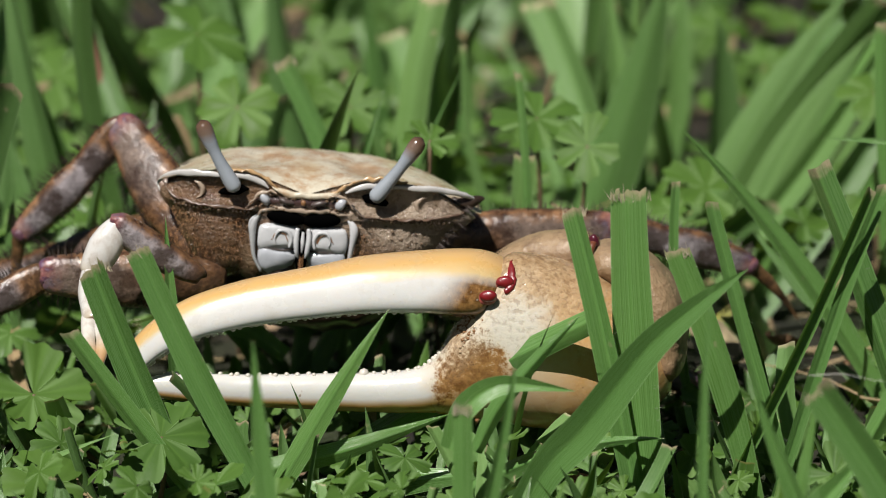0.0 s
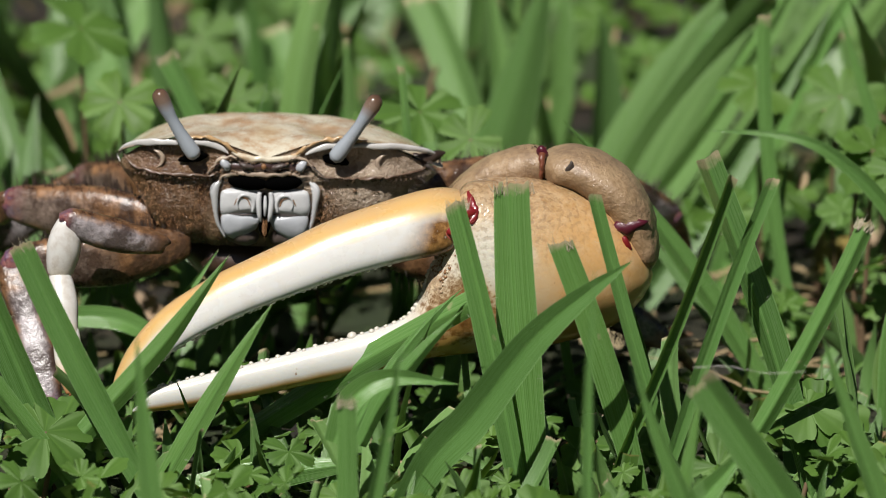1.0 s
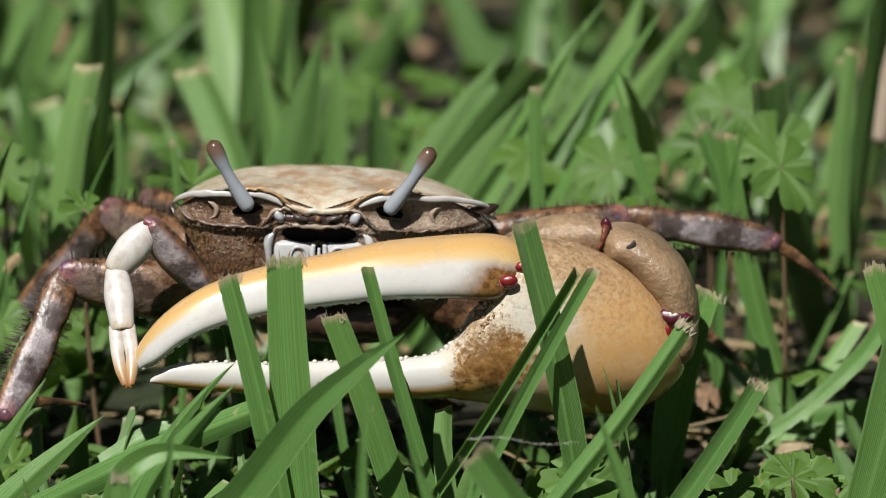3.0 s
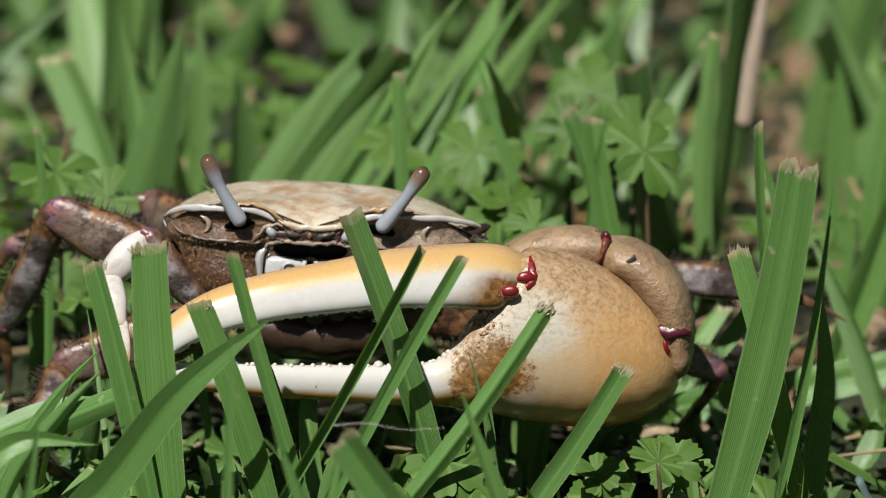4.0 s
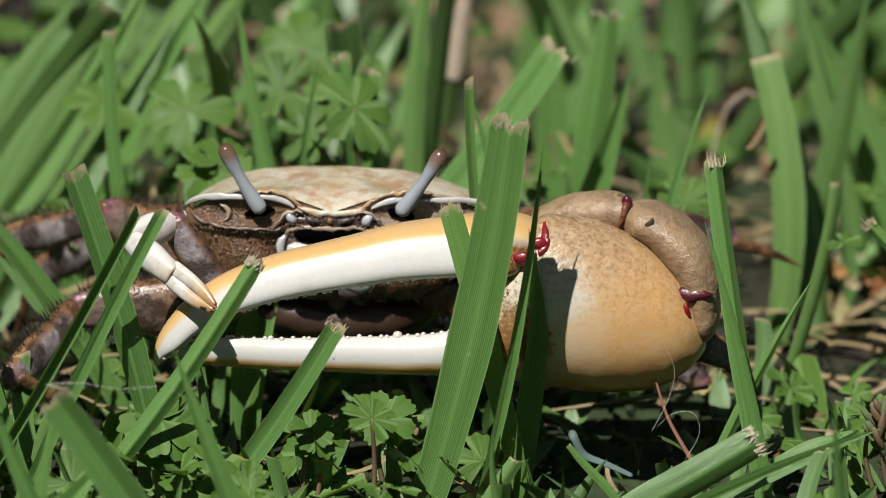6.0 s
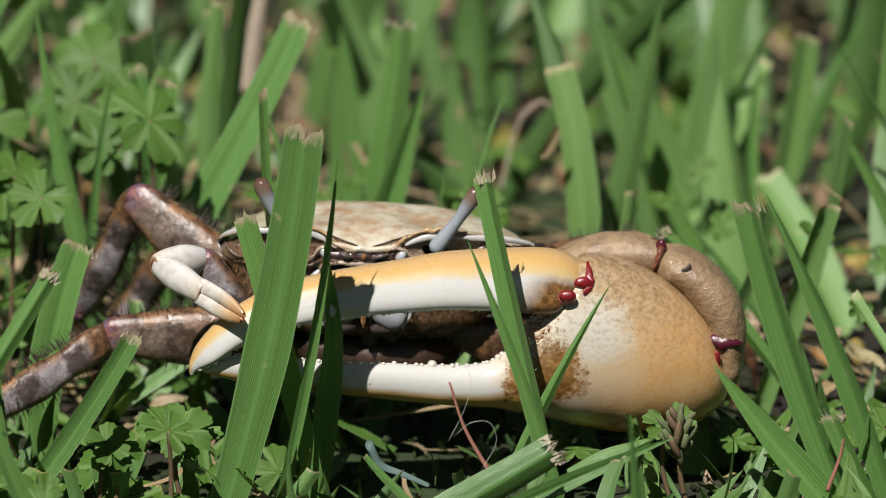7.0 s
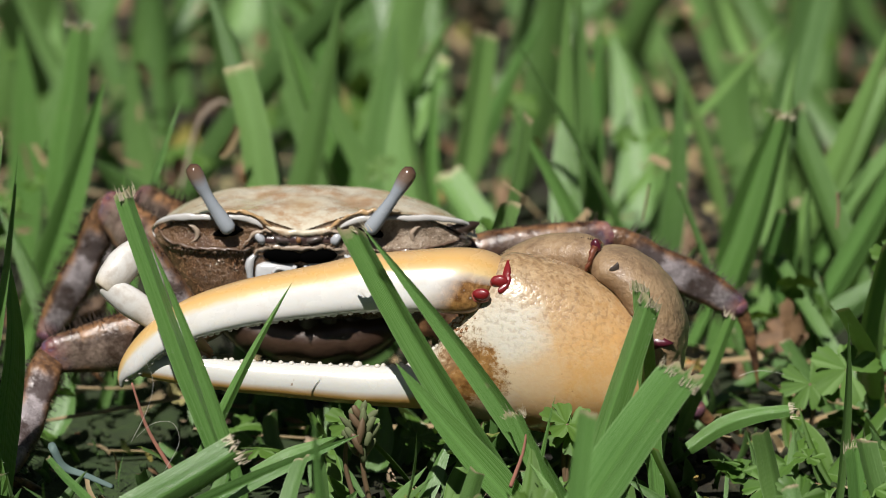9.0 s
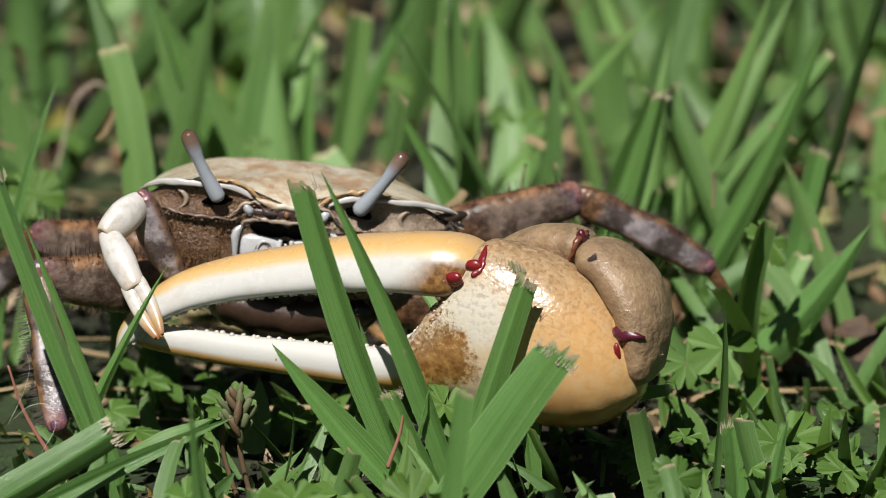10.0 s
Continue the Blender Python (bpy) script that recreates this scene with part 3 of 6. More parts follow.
LEG_A_KNEE = [(0.0, -21.5, 31.3), (0.5, -27.1, 19.7), (1.0, -29.1, 18.8), (1.5, -22.4, 30.6), (2.0, -24.2, 24.7), (2.5, -26.7, 26.9), (2.7, -24.5, 23.2), (3.8, -23.8, 27.1), (4.0, -29.9, 25.3), (4.5, -18.1, 32.1), (5.0, -21.7, 29.6), (5.2, -22.0, 31.2), (6.3, -26.2, 21.2), (6.5, -29.4, 19.6), (7.0, -26.5, 29.7), (7.5, -25.8, 26.1), (8.0, -26.1, 25.9), (8.5, -29.3, 24.2), (9.0, -22.2, 27.6), (9.5, -18.6, 27.8), (10.0, -28.0, 18.3)]
LEG_A_ANKLE = [(0.0, -33.2, 16.5), (0.5, -36.5, 9.9), (1.0, -40.1, 14.6), (1.5, -35.2, 18.1), (2.0, -37.8, 15.8), (2.5, -29.3, 11.7), (2.7, -35.5, 13.1), (3.8, -23.8, 14.4), (4.0, -34.6, 12.5), (4.5, -22.8, 23.1), (5.0, -38.1, 23.4), (5.2, -40.9, 23.0), (6.3, -35.9, 19.1), (6.5, -39.0, 7.4), (7.0, -32.7, 16.7), (7.5, -40.2, 22.3), (8.0, -33.5, 14.6), (8.5, -39.8, 16.2), (9.0, -29.7, 11.8), (9.5, -25.0, 14.9), (10.0, -37.5, 7.9)]
LEG_A_TIP = [(0.0, -33.5, 10.5), (0.5, -35.9, 1.9), (1.0, -43.2, 5.2), (1.5, -36.2, 12.0), (2.0, -39.1, 9.1), (2.5, -29.3, 3.7), (2.7, -36.8, 5.0), (3.8, -22.5, 7.8), (4.0, -34.3, 4.5), (4.5, -27.0, 16.1), (5.0, -42.9, 17.6), (5.2, -47.3, 17.4), (6.3, -41.1, 11.6), (6.5, -41.0, 1.9), (7.0, -31.8, 10.0), (7.5, -45.5, 16.7), (8.0, -34.9, 7.8), (8.5, -41.2, 9.5), (9.0, -22.8, 6.1), (9.5, -24.5, 6.9), (10.0, -37.5, -0.2)]
LEG_B_KNEE = [(0.0, -32.8, 14.4), (0.5, -27.4, 13.5), (1.0, -28.5, 13.0), (1.5, -30.5, 12.4), (2.0, -29.2, 12.0), (2.5, -29.4, 10.2), (2.7, -28.2, 18.9), (3.8, -28.8, 8.9), (4.0, -27.7, 8.3), (4.5, -26.6, 11.6), (5.0, -27.7, 13.5), (5.2, -27.7, 23.2), (6.3, -29.2, 12.1), (6.5, -29.1, 13.1), (7.0, -31.8, 14.8), (7.5, -32.2, 20.7), (8.0, -28.7, 17.4), (8.5, -29.2, 16.3), (9.0, -31.7, 10.7), (9.5, -27.3, 13.0), (10.0, -26.2, 15.2)]
LEG_B_ANKLE = [(0.0, -43.3, 5.9), (0.5, -36.6, 6.1), (1.0, -26.1, 3.0), (1.5, -31.4, 1.7), (2.0, -32.7, 1.3), (2.5, -36.9, 1.8), (2.7, -35.3, 10.6), (3.8, -26.4, 0.4), (4.0, -28.8, 2.3), (4.5, -34.6, 5.1), (5.0, -35.4, 11.3), (5.2, -37.2, 14.9), (6.3, -30.4, 7.3), (6.5, -33.0, 7.0), (7.0, -36.1, 8.8), (7.5, -37.5, 15.5), (8.0, -33.3, 10.8), (8.5, -35.1, 9.7), (9.0, -30.5, 4.0), (9.5, -19.0, 4.8), (10.0, -25.7, 5.2)]
LEG_B_TIP = [(0.0, -44.7, -2.2), (0.5, -36.7, -2.0), (1.0, -24.1, -4.6), (1.5, -31.4, -7.4), (2.0, -32.4, -6.8), (2.5, -38.8, -4.2), (2.7, -37.2, 3.2), (3.8, -22.3, -3.4), (4.0, -25.9, -4.3), (4.5, -35.6, -1.7), (5.0, -36.6, 3.2), (5.2, -38.4, 7.2), (6.3, -28.1, 2.0), (6.5, -35.5, 0.9), (7.0, -39.8, 1.2), (7.5, -40.3, 7.5), (8.0, -36.1, 4.1), (8.5, -37.2, 2.3), (9.0, -30.5, -3.4), (9.5, -14.7, -1.0), (10.0, -22.0, -3.2)]
LEG_C_KNEE = [(0.0, 39.9, 23.9), (0.5, 30.0, 26.7), (1.0, 34.4, 24.1), (1.5, 31.3, 26.6), (2.0, 36.1, 21.1), (2.5, 30.9, 27.6), (2.7, 35.7, 25.6), (3.8, 32.1, 21.8), (4.0, 41.1, 21.5), (4.5, 34.7, 20.0), (5.0, 39.5, 26.3), (5.2, 41.8, 20.9), (6.3, 28.9, 26.7), (6.5, 28.2, 29.2), (7.0, 32.1, 25.8), (7.5, 39.2, 19.3), (8.0, 38.2, 21.7), (8.5, 39.6, 17.7), (9.0, 36.3, 24.2), (9.5, 38.1, 26.0), (10.0, 33.3, 28.9)]
LEG_C_ANKLE = [(0.0, 52.0, 20.1), (0.5, 45.1, 25.3), (1.0, 46.3, 19.7), (1.5, 48.7, 19.4), (2.0, 50.0, 13.8), (2.5, 48.0, 30.4), (2.7, 53.9, 24.4), (3.8, 51.4, 16.2), (4.0, 55.6, 19.5), (4.5, 47.0, 12.7), (5.0, 55.2, 24.0), (5.2, 58.1, 19.7), (6.3, 44.7, 21.5), (6.5, 49.0, 20.9), (7.0, 43.6, 16.8), (7.5, 55.5, 12.3), (8.0, 47.4, 12.2), (8.5, 54.1, 6.8), (9.0, 53.1, 14.6), (9.5, 45.6, 14.4), (10.0, 51.5, 21.4)]
LEG_C_TIP = [(0.0, 57.3, 15.5), (0.5, 50.3, 18.9), (1.0, 49.7, 15.7), (1.5, 50.9, 14.5), (2.0, 57.3, 7.8), (2.5, 50.1, 20.8), (2.7, 60.9, 16.5), (3.8, 57.7, 11.2), (4.0, 65.0, 15.5), (4.5, 58.1, 4.2), (5.0, 61.3, 18.8), (5.2, 66.1, 15.6), (6.3, 51.9, 18.6), (6.5, 51.4, 14.9), (7.0, 47.3, 8.8), (7.5, 61.4, 5.5), (8.0, 51.3, 4.0), (8.5, 56.8, 0.7), (9.0, 53.6, 5.1), (9.5, 49.6, 6.6), (10.0, 54.8, 14.6)]
LEG_D_KNEE = [(0.0, 43.9, 12.3), (0.5, 43.6, 9.9), (1.0, 43.0, 11.1), (1.5, 40.5, 9.1), (2.0, 40.7, 4.5), (2.5, 35.6, 5.8), (2.7, 36.5, 7.4), (3.8, 38.9, 13.7), (4.0, 42.4, 16.3), (4.5, 36.3, 12.9), (5.0, 37.0, 14.4), (5.2, 37.2, 14.2), (6.3, 43.9, 14.3), (6.5, 43.3, 15.6), (7.0, 35.2, 10.0), (7.5, 35.6, 11.5), (8.0, 38.6, 12.5), (8.5, 37.4, 11.8), (9.0, 41.4, 12.4), (9.5, 41.7, 10.4), (10.0, 38.5, 11.5)]
LEG_D_ANKLE = [(0.0, 50.4, 4.7), (0.5, 47.6, 2.1), (1.0, 48.4, 4.5), (1.5, 47.5, 0.7), (2.0, 44.1, -2.1), (2.5, 37.0, -1.6), (2.7, 37.9, 0.0), (3.8, 47.8, 8.2), (4.0, 47.9, 11.2), (4.5, 43.9, 6.0), (5.0, 43.8, 6.5), (5.2, 44.0, 6.4), (6.3, 50.2, 10.4), (6.5, 52.8, 11.8), (7.0, 44.0, 2.9), (7.5, 42.1, 3.4), (8.0, 43.1, 4.4), (8.5, 44.6, 3.1), (9.0, 49.4, 3.0), (9.5, 49.7, 0.8), (10.0, 42.0, 3.8)]
LEG_D_TIP = [(0.0, 51.5, -0.6), (0.5, 46.8, -3.4), (1.0, 51.1, 0.5), (1.5, 49.9, -5.2), (2.0, 46.2, -8.2), (2.5, 37.8, -7.6), (2.7, 38.7, -6.0), (3.8, 52.1, 2.4), (4.0, 44.1, 4.7), (4.5, 47.6, 0.1), (5.0, 47.3, -0.8), (5.2, 47.6, -0.9), (6.3, 47.8, 3.0), (6.5, 56.9, 4.4), (7.0, 48.8, -3.0), (7.5, 44.0, -3.4), (8.0, 45.7, -2.4), (8.5, 47.3, -3.0), (9.0, 52.1, -1.7), (9.5, 52.8, -4.4), (10.0, 44.8, -4.1)]


# ---- the crab ----
# Its own space: x to its left side, y towards its back, z up; the face stands at y = 0.
crab = thing("fiddler_crab", "brown and cream male fiddler crab with one huge orange-white claw", "crab")


def body_outline(a, w, front, back, square=4.2):
    """A point of the body's outline: broad and flat in front, narrowing behind."""
    c, s = math.cos(a), math.sin(a)
    c, s = math.copysign(abs(c) ** (2 / square), c), math.copysign(abs(s) ** (2 / square), s)
    y = (front + back) / 2 + s * (back - front) / 2
    return c * w * (1 - 0.24 * max(0.0, y - 3) / 18), y


def front_line(x, w=17.9, front=-0.5, back=21.5, square=4.2):
    """How far back the front margin lies at x."""
    f = max(0.0, 1 - min(1.0, abs(x) / w) ** square) ** (1 / square)
    return (front + back) / 2 - f * (back - front) / 2


def lean(x):
    """The right half of the body is a little broader."""
    return (2.8 if x > 0 else 0.5) * (x / 18) ** 2


def margin_height(x):
    """The front margin's height across the body."""
    x = abs(x)
    return 29.3 - 2.4 * math.exp(-((x / 4.6) ** 4)) - 1.9 * (x / 17.5) ** 6


def build_body():
    # brown body below the margin: slices from the belly up
    slices = [(15.5, 6.0, 4.5, 12), (16.0, 10.5, 2.0, 15), (17.5, 12.6, 0.8, 17), (20.0, 14.4, 0.1, 18.5), (23.0, 16.0, -0.1, 20), (25.0, 17.2, -0.5, 21), (26.6, 17.7, -0.55, 21), (27.6, 17.6, -0.3, 20.5)]
    st = spline(slices, 30)
    n = 96
    verts, side = [], []
    for k, (z, w, f, b) in enumerate(st):
        for j in range(n):
            a = 2 * math.pi * j / n
            x, y = body_outline(a, w, f, b)
            x += lean(x)
            front = max(0.0, -math.sin(a))
            zz = z
            if k > 14:
                zz += ((margin_height(x) - 27.6) * front - 3.4 * (1 - front)) * (k - 14) / 15
            # folds of the cheek, hollow under the margin, groove beside the mouth
            wide = 1 - math.exp(-((x / 4.0) ** 2))
            reach = math.exp(-(((abs(x) - 10.6) / 5.6) ** 6))
            y += front * reach * 0.75 / (1 + math.exp(-(zz - 25.5) * 6)) / (1 + math.exp((zz - margin_height(x) + 0.75) * 6))
            y += front * wide * (0.22 * math.exp(-(((zz - 26.3) / 0.7) ** 2)) - 0.4 * math.exp(-(((zz - 24.7) / 0.28) ** 2)) + 0.3 * math.exp(-(((zz - 24.1) / 0.3) ** 2)))
            y += front * 0.8 * math.exp(-(((abs(x + 0.6) - 6.3) / 0.5) ** 2)) * (zz < 24.6)
            y -= front * 0.7 * math.exp(-((((abs(x) - 11.5) / 3.2) ** 2) + ((zz - 21.0) / 2.6) ** 2))
            y += 0.22 * noise.noise(Vector((x * 0.6, zz * 0.6, y * 0.6)))
            verts.append((x, y, zz))
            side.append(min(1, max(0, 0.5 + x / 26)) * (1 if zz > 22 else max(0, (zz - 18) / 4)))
    m = len(st)
    faces = [(k * n + j, k * n + (j + 1) % n, (k + 1) * n + (j + 1) % n, (k + 1) * n + j) for k in range(m - 1) for j in range(n)]
    verts.append((0, 9, 15.3))
    side.append(0)
    faces += [(len(verts) - 1, (j + 1) % n, j) for j in range(n)]
    skin = np.array(verts)
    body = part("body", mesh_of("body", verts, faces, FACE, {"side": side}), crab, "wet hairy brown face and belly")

    # cream carapace: from the margin up over the dome
    verts, edge = [], []
    m = 24
    for k in range(m):
        f = k / (m - 1)
        for j in range(n):
            a = 2 * math.pi * j / n
            rim = 1 - f
            x, y = body_outline(a, 17.9, -0.5, 21.5)
            corner = max(0.0, 1 - abs(abs(x) - 17.0) / 3) * max(0.0, -math.sin(a) + 0.15)
            x *= 1 + 0.05 * corner
            cx, cy = 0.3, 11.0
            shrink = rim
            x += lean(x)
            px, py = cx + (x - cx) * shrink, cy + (y - cy) * shrink
            low = margin_height(x) * max(0, -math.sin(a)) + 25.6 * (1 - max(0, -math.sin(a)))
            dome = 28.75 - 0.003 * px * px - 0.012 * max(0, py - 12) ** 2
            z = low + (dome - low) * (1 - rim**4.2)
            z += 0.18 * noise.noise(Vector((px * 0.35, py * 0.35, 2))) * f - 0.35 * math.exp(-(((abs(px) - 5.5) / 1.4) ** 2) - ((py - 10) / 5) ** 2)
            verts.append((px, py, z))
            edge.append(min(1, max(0, (py - 14) / 14 + 0.12 * abs(px) / 17)) * 0.4 + 0.3 * max(0, noise.noise(Vector((px * 0.25, py * 0.25, 7)))) + 0.42 * math.exp(-((px / 1.6) ** 2) - ((py - 5.5) / 2.8) ** 2) + 0.1 * max(0, abs(px) - 13) / 5)
    faces = [(k * n + j, k * n + (j + 1) % n, (k + 1) * n + (j + 1) % n, (k + 1) * n + j) for k in range(m - 1) for j in range(n)]
    part("carapace", mesh_of("carapace", verts, faces, CARAPACE, {"edge": edge}), crab, "smooth cream carapace with brown blotches")

    # rims over the eye hollows, and the orange seam above them
    for sgn in (-1, 1):
        rim = [(4.3, 0.85, 0.12), (5.2, 0.9, 0.45), (6.6, 0.85, 0.52), (8.0, 0.85, 0.42), (9.6, 0.85, 0.36), (11.2, 0.75, 0.5), (13.2, 0.65, 0.58), (15.2, 0.6, 0.5), (16.6, 0.8, 0.36), (17.3, 1.5, 0.22), (17.0, 2.4, 0.08)]
        st = [(sgn * x + lean(sgn * x), margin_height(x) - dz, front_line(x) + 0.22, h * 0.68, 0.3) for x, dz, h in rim]
        part("orbital_rim", loft("orbital_rim", st, RIM, 60, 16, False, 2.8, 0.15, 0.8), crab, "glossy white rim above the eye hollow")
        st = [(sgn * x + lean(sgn * x), margin_height(x) - dz, front_line(x) + 0.06, h, 0.22) for x, dz, h in ((2.2, 0.1, 0.1), (3.4, 0.12, 0.2), (5, 0.1, 0.24), (7.0, 0.05, 0.24), (8.8, 0.12, 0.16), (10.5, 0.2, 0.08))]
        part("margin_seam", loft("margin_seam", st, SEAM, 36, 10, False, 2.0, 0.4, 1.4), crab, "orange-brown seam")
        st = [(sgn * x + lean(sgn * x), z, front_line(x, 17.4, -0.6, 21.0) - 0.2, h, 0.2) for x, z, h in ((5.6, 24.9, 0.06), (9.5, 24.75, 0.14), (12.5, 24.8, 0.16), (15.5, 25.4, 0.14), (16.6, 26.4, 0.08))]
        part("cheek_ridge", loft("cheek_ridge", st, ORBIT, 36, 10, False, 2.0, 0.4, 1.5), crab)
        rng = random.Random(7 + sgn)
        for k in range(20):
            x = 6.4 + 0.46 * k
            part("cheek_granule", blob("cheek_granule", (sgn * x + lean(sgn * x), front_line(x, 17.2, -0.6, 20.8) - 0.1, 24.45 + rng.uniform(-0.06, 0.06)), (0.11, 0.14, 0.14), ORBIT, 0.1, 0, 8), crab)
        # the curled pale fold at the outer end of the hollow
        fold = [(13.2, 27.3, 0.08), (12.7, 27.1, 0.16), (12.2, 26.5, 0.2), (12.3, 25.8, 0.16), (12.9, 25.3, 0.08)]
        part("orbit_fold", loft("orbit_fold", [(sgn * x + 0.5, z, front_line(x) + 0.6, h * 1.6, 0.4) for x, z, h in fold], LIP, 26, 10, False, 2.0, 0.2, 1.5), crab, "pale curled fold in the eye hollow")
        # wet antennules and their plates beside the snout
        part("antennule", blob("antennule", (sgn * 1.9 - 0.3, -0.85, 26.05), (0.95, 0.5, 0.34), WET, 0.3, sgn * 14), crab, "small wet antennule")
        part("antenna_base", blob("antenna_base", (sgn * 4.3 - 0.3, -0.7, 26.1), (0.55, 0.5, 0.8), MOUTH_GREY, 0.3, sgn * -30), crab, "grey base of the feeler")
        part("antenna_plate", loft("antenna_plate", [(sgn * x - 0.3, z, -0.75, h, 0.25) for x, z, h in ((6.2, 25.2, 0.06), (5.7, 25.9, 0.16), (4.9, 26.7, 0.2), (3.8, 27.05, 0.15), (3.0, 26.8, 0.06))], LIP, 24, 10, False, 2.0, 0.3, 1.6), crab)
        part("antenna", bristles("antenna", [((sgn * 5.2, -1.0, 26.2), (sgn * (7.2 + k * 0.4), -2.0, 24.8 - 0.6 * k)) for k in range(2)], HAIR, 0.07), crab)
    part("front_lobe", loft("front_lobe", [(-3.9, 27.45, -0.35, 0.1, 0.2), (-2.6, 26.95, -0.5, 0.34, 0.35), (0.0, 26.75, -0.6, 0.42, 0.4), (2.6, 26.95, -0.5, 0.34, 0.35), (3.9, 27.45, -0.35, 0.1, 0.2)], CARAPACE, 36, 14, False, 2.2, 0.2, 1.0), crab, "rounded cream front lobe")
    part("snout", blob("snout", (-0.3, -0.15, 25.85), (5.4, 0.65, 0.75), SNOUT, 0.25), crab, "dark wet snout below the front lobe")
    part("snout_knob", blob("snout_knob", (-0.2, -0.9, 25.95), (0.3, 0.25, 0.34), RUST, 0.2), crab)
    # eye stalks, each standing out of its hollow
    for sgn, base, tip in ((-1, (-7.9, 27.0, -1.3), (-12.5, 34.7, -0.6)), (1, (7.6, 27.0, -1.3), (12.6, 34.5, -0.6))):
        b, t = np.array(base), np.array(tip)
        rows = [(0.0, 0.5), (0.05, 0.86), (0.16, 0.9), (0.35, 0.74), (0.55, 0.68), (0.7, 0.84), (0.85, 0.96), (0.95, 0.78), (1.0, 0.15)]
        st = [(*(b + (t - b) * f + np.array((0.25 * sgn * math.sin(f * 3.1), 0, 0))), r, r) for f, r in rows]
        # the socket's shade, put in as a black blob behind the stalk's foot
        part("eye_hollow_shade", blob("eye_hollow_shade", (base[0] + 0.3 * sgn, 0.25, 26.7), (1.7, 0.55, 0.6), HOLLOW_SHADE, 0.25, -10 * sgn), crab, "black blob painted in for the shade round the stalk's foot")
        part("eye_stalk", loft("eye_stalk", st, STALK, 44, 20), crab, "blue-grey eye stalk with a brown eye")
    # mouth: black blobs painted in for the slot's shade, upper lip and the two white plates with their ridges and
    # grooves
    mid = 0.0
    for sgn in (-1, 1):
        part("mouth_slot_shade", blob("mouth_slot_shade", (mid + sgn * 1.95, -0.45, 24.0), (2.3, 0.75, 0.82), HOLLOW_SHADE, 0.05, sgn * 5), crab, "black blob painted in for the shaded slot above the mouth plates")
    part("upper_lip", loft("upper_lip", [(mid + x, z, y, h, 0.25) for x, z, y, h in ((-5.4, 24.0, -0.2, 0.08), (-4.8, 24.7, -0.45, 0.22), (-2.6, 25.15, -0.6, 0.3), (0, 24.9, -0.7, 0.34), (2.6, 25.15, -0.6, 0.3), (4.8, 24.7, -0.45, 0.22), (5.4, 24.0, -0.2, 0.08))], LIP, 40, 12, False, 2.0, 0.3, 1.4), crab, "wet tan lip over the mouth")
    # the gap between the plates: its shade is a black blob
    part("mouth_cleft_shade", blob("mouth_cleft_shade", (mid, -0.25, 20.2), (0.75, 0.5, 2.6), HOLLOW_SHADE, 0.1), crab, "black blob painted in for the shaded cleft between the mouth plates")
    for sgn in (-1, 1):
        cx = mid + sgn * 2.75
        upper = [(cx, 23.3, 0.1, 1.6, 0.5), (cx, 22.8, -0.2, 2.15, 0.62), (cx + sgn * 0.05, 21.8, -0.3, 2.3, 0.7), (cx + sgn * 0.05, 20.9, -0.3, 2.3, 0.7), (cx, 20.3, -0.1, 2.1, 0.5)]
        plate = part("mouth_plate", loft("mouth_plate", upper, MOUTH_WHITE, 30, 28, False, 2.5, 0.25, 0.7), crab, "glossy white upper mouth plate")
        lower = [(cx, 20.35, -0.1, 2.0, 0.5), (cx + sgn * 0.05, 19.8, -0.3, 2.2, 0.62), (cx, 18.9, -0.25, 2.1, 0.65), (cx - sgn * 0.25, 18.0, 0.05, 1.6, 0.55), (cx - sgn * 0.5, 17.4, 0.4, 0.8, 0.3)]
        part("lower_panel", loft("lower_panel", lower, MOUTH_GREY, 26, 28, False, 2.5, 0.25, 0.7), crab, "bluish grey lower mouth plate")
        # the curled inner lobe, a raised arch on the plate, with its brown crease
        arch = [(mid + sgn * 1.45, 20.7, 0.16), (mid + sgn * 1.3, 21.7, 0.24), (mid + sgn * 1.75, 22.55, 0.26), (mid + sgn * 2.7, 22.6, 0.2), (mid + sgn * 3.15, 21.8, 0.14), (mid + sgn * 3.0, 21.1, 0.06)]
        part("lobe", loft("lobe", [(x, z, -0.95, h, 0.26) for x, z, h in arch], MOUTH_WHITE, 30, 12), plate, "raised white curl")
        part("crease", loft("crease", [(x + sgn * 0.34, z - 0.3, -0.96, 0.07, 0.12) for x, z, h in arch[1:-1]], RUST, 20, 8), plate, "brown crease")
        part("crease", loft("crease", [(mid + sgn * x, z, -0.78 + 0.12 * abs(x - 2.7), 0.07, 0.14) for x, z in ((0.9, 20.45), (2.4, 20.3), (4.0, 20.4), (4.9, 20.6))], WET, 20, 8), plate, "dark joint line")
        part("palp_finger", loft("palp_finger", [(mid + sgn * 0.62, 23.0, -0.9, 0.24, 0.3), (mid + sgn * 0.72, 21.8, -1.1, 0.32, 0.35), (mid + sgn * 0.6, 20.4, -1.15, 0.27, 0.3), (mid + sgn * 0.42, 19.6, -1.05, 0.08, 0.12)], MOUTH_WHITE, 22, 14), crab)
        part("mouth_side", loft("mouth_side", [(cx + sgn * 2.35, 24.2, -0.2, 0.2, 0.25), (cx + sgn * 3.0, 23.2, -0.4, 0.5, 0.4), (cx + sgn * 2.95, 21.6, -0.35, 0.36, 0.35), (cx + sgn * 2.6, 19.2, 0.0, 0.22, 0.3), (cx + sgn * 1.7, 17.4, 0.35, 0.15, 0.3)], MOUTH_WHITE, 30, 14), crab, "pale strip beside the mouth")
